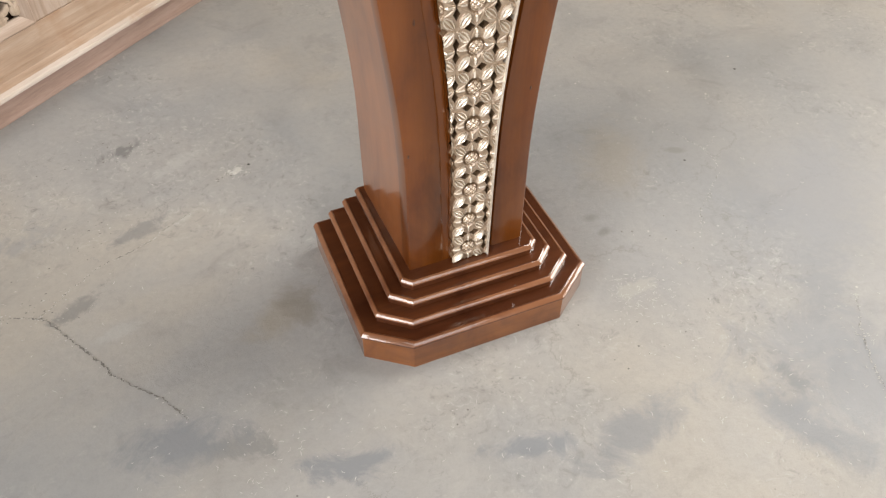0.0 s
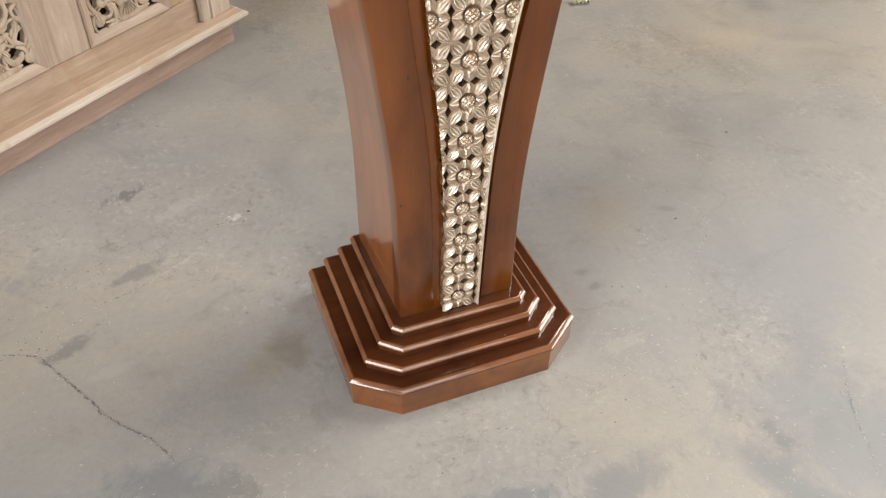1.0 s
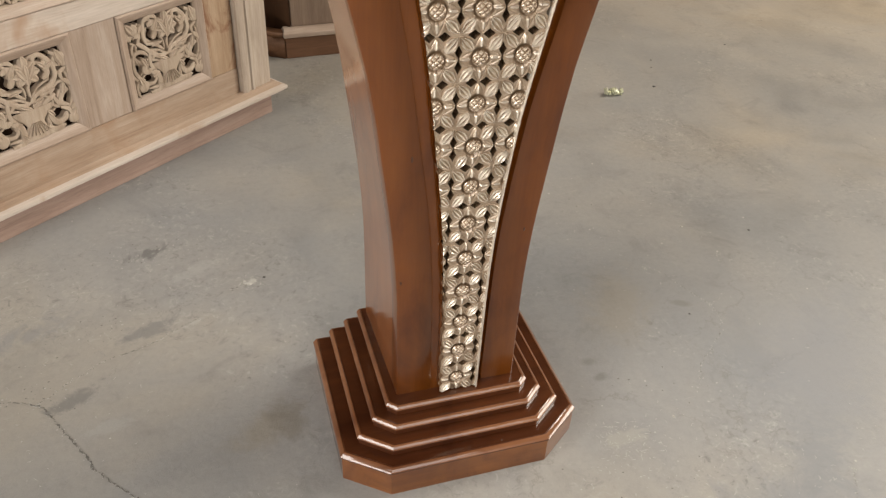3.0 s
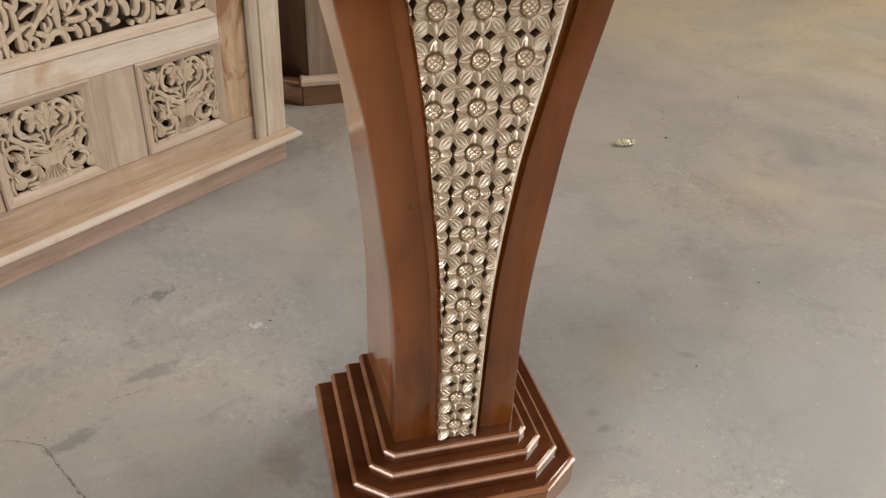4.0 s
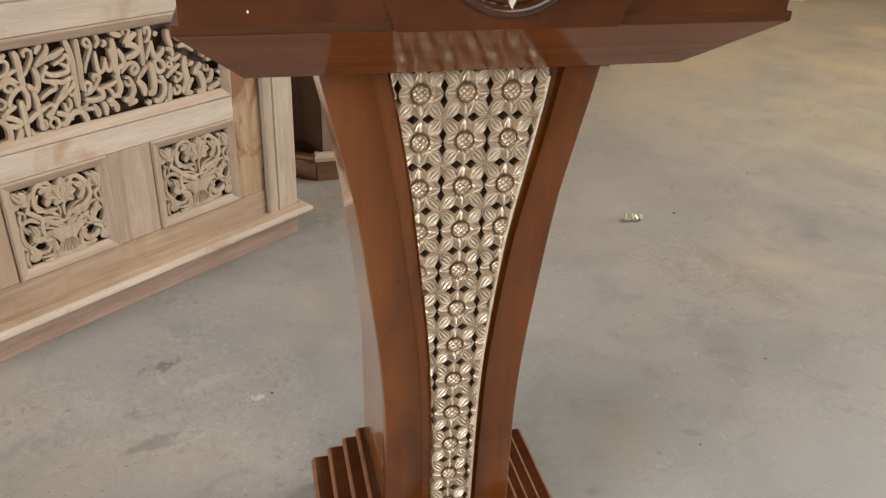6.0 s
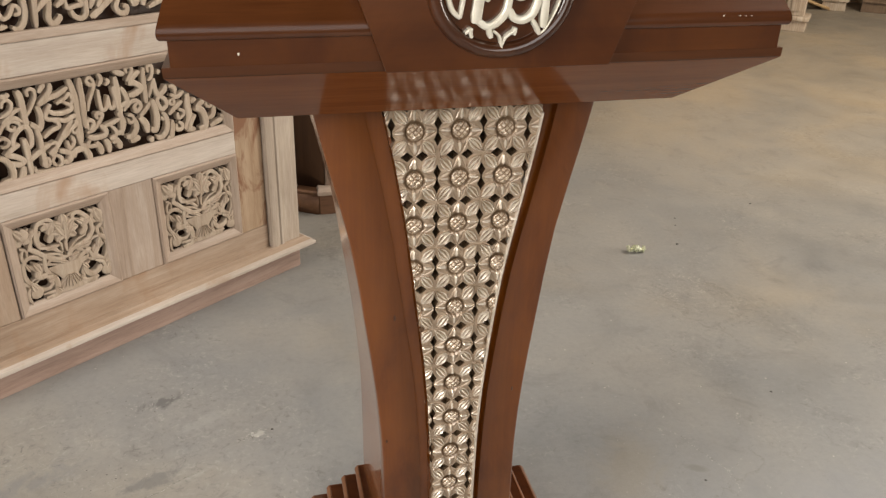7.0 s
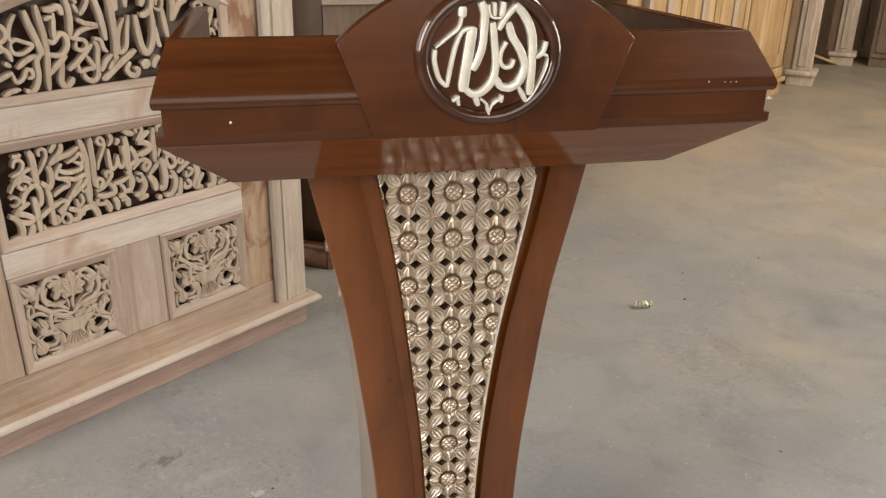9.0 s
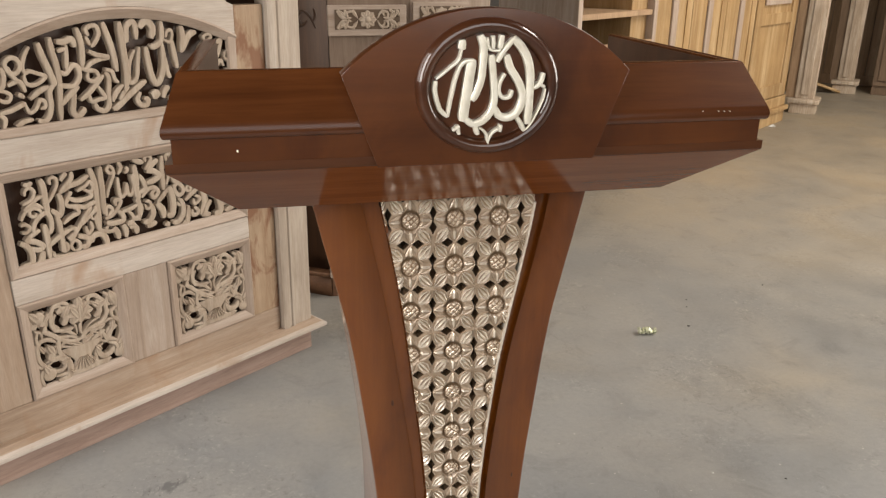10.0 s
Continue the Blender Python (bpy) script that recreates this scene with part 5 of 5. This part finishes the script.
for a, b in ((-0.203, -0.10), (0.50, 0.598)):
    part("stile", boxed(a, b, 0.002, 0.0178, 0.222, 1.998, 0.004), OAK, door)
for z0, z1 in ((0.222, 0.32), (0.78, 0.86), (1.5, 1.6)):
    part("rail", boxed(-0.098, 0.498, 0.004, 0.0178, z0, z1, 0.004), OAK, door)
part("raised_field", boxed(-0.05, 0.45, 0.0, 0.0178, 0.92, 1.44, 0.008), RAW["z"], door)

# open dark shelf unit
shelf = thing("shelf_unit", pose(1.75, 3.12, 0, 0, 0, 36.87), "open brown wooden shelf unit beside the wardrobe", "shelf")
part("side_panel", boxed(-0.68, -0.64, 0.0, 0.5, 0.0, 2.0, 0.004), RAW["z"], shelf)
part("side_panel", boxed(0.10, 0.14, 0.0, 0.5, 0.0, 2.0, 0.004), RAW["z"], shelf)
part("back_panel", boxed(-0.638, 0.098, 0.47, 0.5, 0.05, 2.0, 0.003), BROWNWOOD, shelf, "brown back panel")
for z in (0.06, 0.48, 0.93, 1.4):
    part("shelf_board", boxed(-0.638, 0.098, 0.01, 0.468, z, z + 0.03, 0.004), TANWOOD, shelf)
part("front_board", boxed(-0.638, 0.098, 0.0, 0.02, 0.56, 0.80, 0.004), TANWOOD, shelf, "tan front board")


def pillar(m, width, material, side_material, label):
    ob = thing("wooden_pillar", m, label, "pillar", "pillars by the wall")
    h = width / 2
    part("foot", boxed(-h - 0.03, h + 0.03, -h - 0.03, h + 0.03, 0, 0.085, 0.006), material, ob)
    part("foot_moulding", boxed(-h - 0.05, h + 0.05, -h - 0.05, h + 0.05, 0.086, 0.125, 0.012), material, ob)
    part("shaft", boxed(-h, h, -h, h, 0.126, 2.4, 0.006), material, ob)
    part("flute", boxed(-h * 0.45, h * 0.45, -h - 0.012, -h - 0.0005, 0.16, 2.35, 0.005), material, ob)
    part("side_board", boxed(-h - 0.075, -h - 0.001, -h + 0.02, h, 0.126, 2.4, 0.005), side_material, ob, "dark side board")
    return ob


pillar(pose(4.13, 4.93, 0, 0, 0, -40), 0.15, GREYWOOD, TANWOOD, "pale weathered wooden pillar with a moulded foot")
pillar(pose(5.22, 5.85, 0, 0, 0, -40), 0.15, GREYWOOD, BROWNWOOD, "greyish wooden pillar standing before dark boards")
dark = thing("dark_cupboard", pose(5.37, 5.66, 0, 0, 0, -42), "dark brown wooden cupboard with a low plinth", "cupboard")
part("plinth", boxed(0.0, 1.2, 0.02, 0.6, 0, 0.09, 0.004), BROWNWOOD, dark)
part("body", boxed(0.0, 1.2, 0.0, 0.6, 0.091, 2.1, 0.005), BROWNWOOD, dark)
part("door", boxed(0.04, 0.58, -0.018, -0.0005, 0.14, 2.0, 0.006), BROWNWOOD, dark)
part("door", boxed(0.60, 1.16, -0.018, -0.0005, 0.14, 2.0, 0.006), BROWNWOOD, dark)
panel_wall = thing("board_partition", pose(5.35, 6.55, 0, 0, 0, -38.5), "tall brown plank partition behind the pillars", "partition")
for k in range(22):
    part("plank", boxed(-1.7 + 0.2 * k, -1.7 + 0.2 * k + 0.195, 0.0, 0.025, 0.0, 2.6, 0.003), TANWOOD, panel_wall)
part("foot_rail", boxed(-1.7, 2.7, -0.03, -0.0005, 0.0, 0.10, 0.004), TANWOOD, panel_wall)
plank = thing("loose_plank", pose(4.93, 5.93, 0.0, 0, 0, -24), "short yellowish plank leaning on a block on the floor", "plank")
part("board", loft(bmesh.new(), [[(-0.26, -0.06, 0.16), (-0.26, 0.06, 0.16), (-0.26, 0.06, 0.185), (-0.26, -0.06, 0.185)], [(0.24, -0.06, 0.0), (0.24, 0.06, 0.0), (0.24, 0.06, 0.025), (0.24, -0.06, 0.025)]]), OAK, plank)
part("block", boxed(-0.26, -0.16, -0.05, 0.05, 0.0, 0.125, 0.004), OAK, plank)


# ---- floor cracks, chips and litter ----
def crack(points, width, seed, whole=0.8):
    """A jagged line that breaks off here and there, with crumbling edges."""
    rnd = random.Random(seed)
    path = smooth_path([(x, y, 0) for x, y in points], 26)
    bm = bmesh.new()
    rows = []
    drift = 0.0
    for i, p in enumerate(path):
        d = path[min(i + 1, len(path) - 1)] - path[max(i - 1, 0)]
        n = Vector((-d.y, d.x, 0)).normalized()
        drift = drift * 0.75 + rnd.uniform(-0.0022, 0.0022)
        p = p + n * drift
        w = width * rnd.choice((0.25, 0.5, 0.7, 1.0, 1.5)) * math.sin(math.pi * (0.04 + 0.92 * i / (len(path) - 1))) ** 0.5
        rows.append([bm.verts.new((q.x, q.y, 0.0012)) for q in (p - n * w * rnd.uniform(0.3, 0.7), p + n * w * rnd.uniform(0.3, 0.7))])
        if rnd.random() < 0.45:
            edge_bits.append((p.x + n.x * rnd.gauss(0, width * 1.6), p.y + n.y * rnd.gauss(0, width * 1.6), rnd.uniform(0.0007, 0.0020)))
    for a, b in zip(rows, rows[1:]):
        if rnd.random() < whole:
            bm.faces.new((a[0], a[1], b[1], b[0]))
    return structure("floor_crack", bm, CRACKDARK, "thin jagged dark crack in the concrete", "crack")


edge_bits = []
crack([(-0.83, 0.185), (-0.757, 0.164), (-0.72, 0.107), (-0.661, 0.015), (-0.635, -0.03), (-0.568, -0.104), (-0.535, -0.16)], 0.0029, 1)
crack([(-0.757, 0.164), (-0.72, 0.197), (-0.690, 0.222), (-0.634, 0.257), (-0.554, 0.286), (-0.50, 0.318), (-0.447, 0.345)], 0.0017, 2, 0.45)
crack([(0.595, 0.278), (0.626, 0.261), (0.665, 0.17), (0.683, 0.112), (0.678, 0.053), (0.615, -0.007), (0.561, -0.05), (0.514, -0.118)], 0.0012, 3, 0.3)
crack([(0.70, -0.36), (0.689, -0.373), (0.655, -0.42), (0.629, -0.461), (0.607, -0.50), (0.60, -0.528), (0.566, -0.594)], 0.0014, 7, 0.4)
crack([(0.683, 0.112), (0.732, 0.146)], 0.0010, 5, 0.3)

wrapper = thing("candy_wrapper", pose(0.955, 1.176, 0.0, 0, 0, -8), "crumpled shiny gold candy wrapper on the floor", "wrapper")
rnd = random.Random(8)
bm = bmesh.new()
rings = []
for i in range(13):
    u = i / 12
    x = -0.029 + 0.058 * u
    body = 0.010 if 0.2 < u < 0.8 else (0.004 if abs(u - 0.2) < 0.07 or abs(u - 0.8) < 0.07 else 0.011)
    rings.append([(x + rnd.uniform(-0.002, 0.002), body * 1.5 * math.cos(t) * rnd.uniform(0.35, 1.35), 0.010 + body * 1.25 * math.sin(t) * rnd.uniform(0.2, 1.3)) for t in [2 * math.pi * k / 9 for k in range(9)]])
for ring in rings:
    low = min(p[2] for p in ring)
    ring[:] = [(p[0], p[1], p[2] - low + 0.0005) for p in ring]
part("foil", loft(bm, rings), FOIL, wrapper, "crinkled foil", angle=10)

scuffs = bmesh.new()
rnd = random.Random(12)
for k in range(980):
    x, y, spread = rnd.choice(((-0.75, 0.15, 0.16), (0.50, -0.25, 0.16), (0.45, -0.50, 0.14), (0.10, -0.45, 0.16), (0.0, -0.36, 0.12), (-0.36, -0.30, 0.12), (0.60, 0.35, 0.2), (0.30, -0.21, 0.045), (-0.55, 0.6, 0.16), (0.30, -0.19, 0.05), (-0.335, 0.44, 0.018), (-0.45, -0.25, 0.1), (0.55, -0.4, 0.12)))
    x, y = x + rnd.gauss(0, spread), y + rnd.gauss(0, spread * 0.75)
    if abs(x) < 0.25 and abs(y) < 0.23:
        continue
    a, ln, w = rnd.uniform(0, math.pi), rnd.uniform(0.0012, 0.0055), rnd.uniform(0.0003, 0.0009)
    dx, dy = math.cos(a), math.sin(a)
    bend = rnd.uniform(-0.6, 0.6) * ln
    spine = [(x - dx * ln, y - dy * ln, 0.15), (x - dy * bend, y + dx * bend, 1.0), (x + dx * ln, y + dy * ln, 0.2)]
    rows = [[scuffs.verts.new((px - dy * w * s, py + dx * w * s, 0.0010)), scuffs.verts.new((px + dy * w * s, py - dx * w * s, 0.0010))] for px, py, s in spine]
    for a, b in zip(rows, rows[1:]):
        scuffs.faces.new((a[0], a[1], b[1], b[0]))
tagged(part("floor_scuffs", scuffs, SCUFF), "short pale scuff marks scratched into the concrete", "scuffs", "", "stuff")
chips = bmesh.new()
rnd = random.Random(4)
for k in range(150):
    x, y = rnd.uniform(-1.2, 2.6), rnd.uniform(-0.5, 3.0)
    if abs(x) < 0.26 and abs(y) < 0.24:
        continue
    r = rnd.uniform(0.0006, 0.0016) * (1 + 0.3 * max(0, y))
    ball_pts = [chips.verts.new((x + r * rnd.uniform(0.6, 1.3) * math.cos(t), y + r * rnd.uniform(0.6, 1.3) * math.sin(t), 0.0004)) for t in (0, 1.3, 2.5, 3.8, 5.0)]
    tip = chips.verts.new((x, y, r * 0.8))
    for i in range(5):
        chips.faces.new((ball_pts[i], ball_pts[(i + 1) % 5], tip))
tagged(part("floor_chips", chips, CHALK), "tiny pale chips of plaster strewn over the floor", "debris", "", "stuff")
def crumbs(name, spots, material, label):
    bm = bmesh.new()
    for x, y, r in spots:
        pts = [bm.verts.new((x + r * rnd.uniform(0.6, 1.2) * math.cos(t), y + r * rnd.uniform(0.5, 1.0) * math.sin(t), 0.0004)) for t in (0, 1.0, 2.1, 3.2, 4.2, 5.2)]
        tip = bm.verts.new((x, y, r * 0.6))
        for i in range(6):
            bm.faces.new((pts[i], pts[(i + 1) % 6], tip))
    tagged(part(name, bm, material), label, "debris", "", "stuff")


rnd = random.Random(31)
pits = []
for cx, cy, spread, count in ((-0.55, 0.612, 0.045, 60), (-0.334, 0.437, 0.018, 22), (-0.66, 0.36, 0.03, 26), (-0.75, 0.20, 0.03, 24), (0.30, -0.30, 0.06, 30), (0.48, -0.12, 0.06, 26)):
    for k in range(count):
        x, y, r = cx + rnd.gauss(0, spread * 1.3), cy + rnd.gauss(0, spread * 0.7), rnd.uniform(0.0007, 0.0026)
        (pits if rnd.random() < 0.55 else edge_bits).append((x, y, r))
crumbs("floor_pits", pits, CRACKDARK, "small dark crusty spots on the floor")
crumbs("floor_grit", edge_bits, SCUFF, "pale grit along the floor cracks")
crumbs("floor_crumbs", ((0.43, -0.165, 0.0045), (0.78, 0.415, 0.005), (-0.335, 0.437, 0.006), (-0.345, 0.450, 0.005), (-0.322, 0.446, 0.004), (-0.31, 0.432, 0.003), (3.5, 4.40, 0.03)), CHALK, "small pale crumbs lying on the floor")
crumbs("floor_pebbles", ((1.128, 1.208, 0.007), (1.23, 1.42, 0.005), (1.20, 1.36, 0.004), (-0.30, 0.455, 0.005), (0.95, 0.36, 0.004), (0.62, 0.10, 0.0035), (1.6, 1.5, 0.006)), PEBBLE, "small dark pebbles lying on the floor")
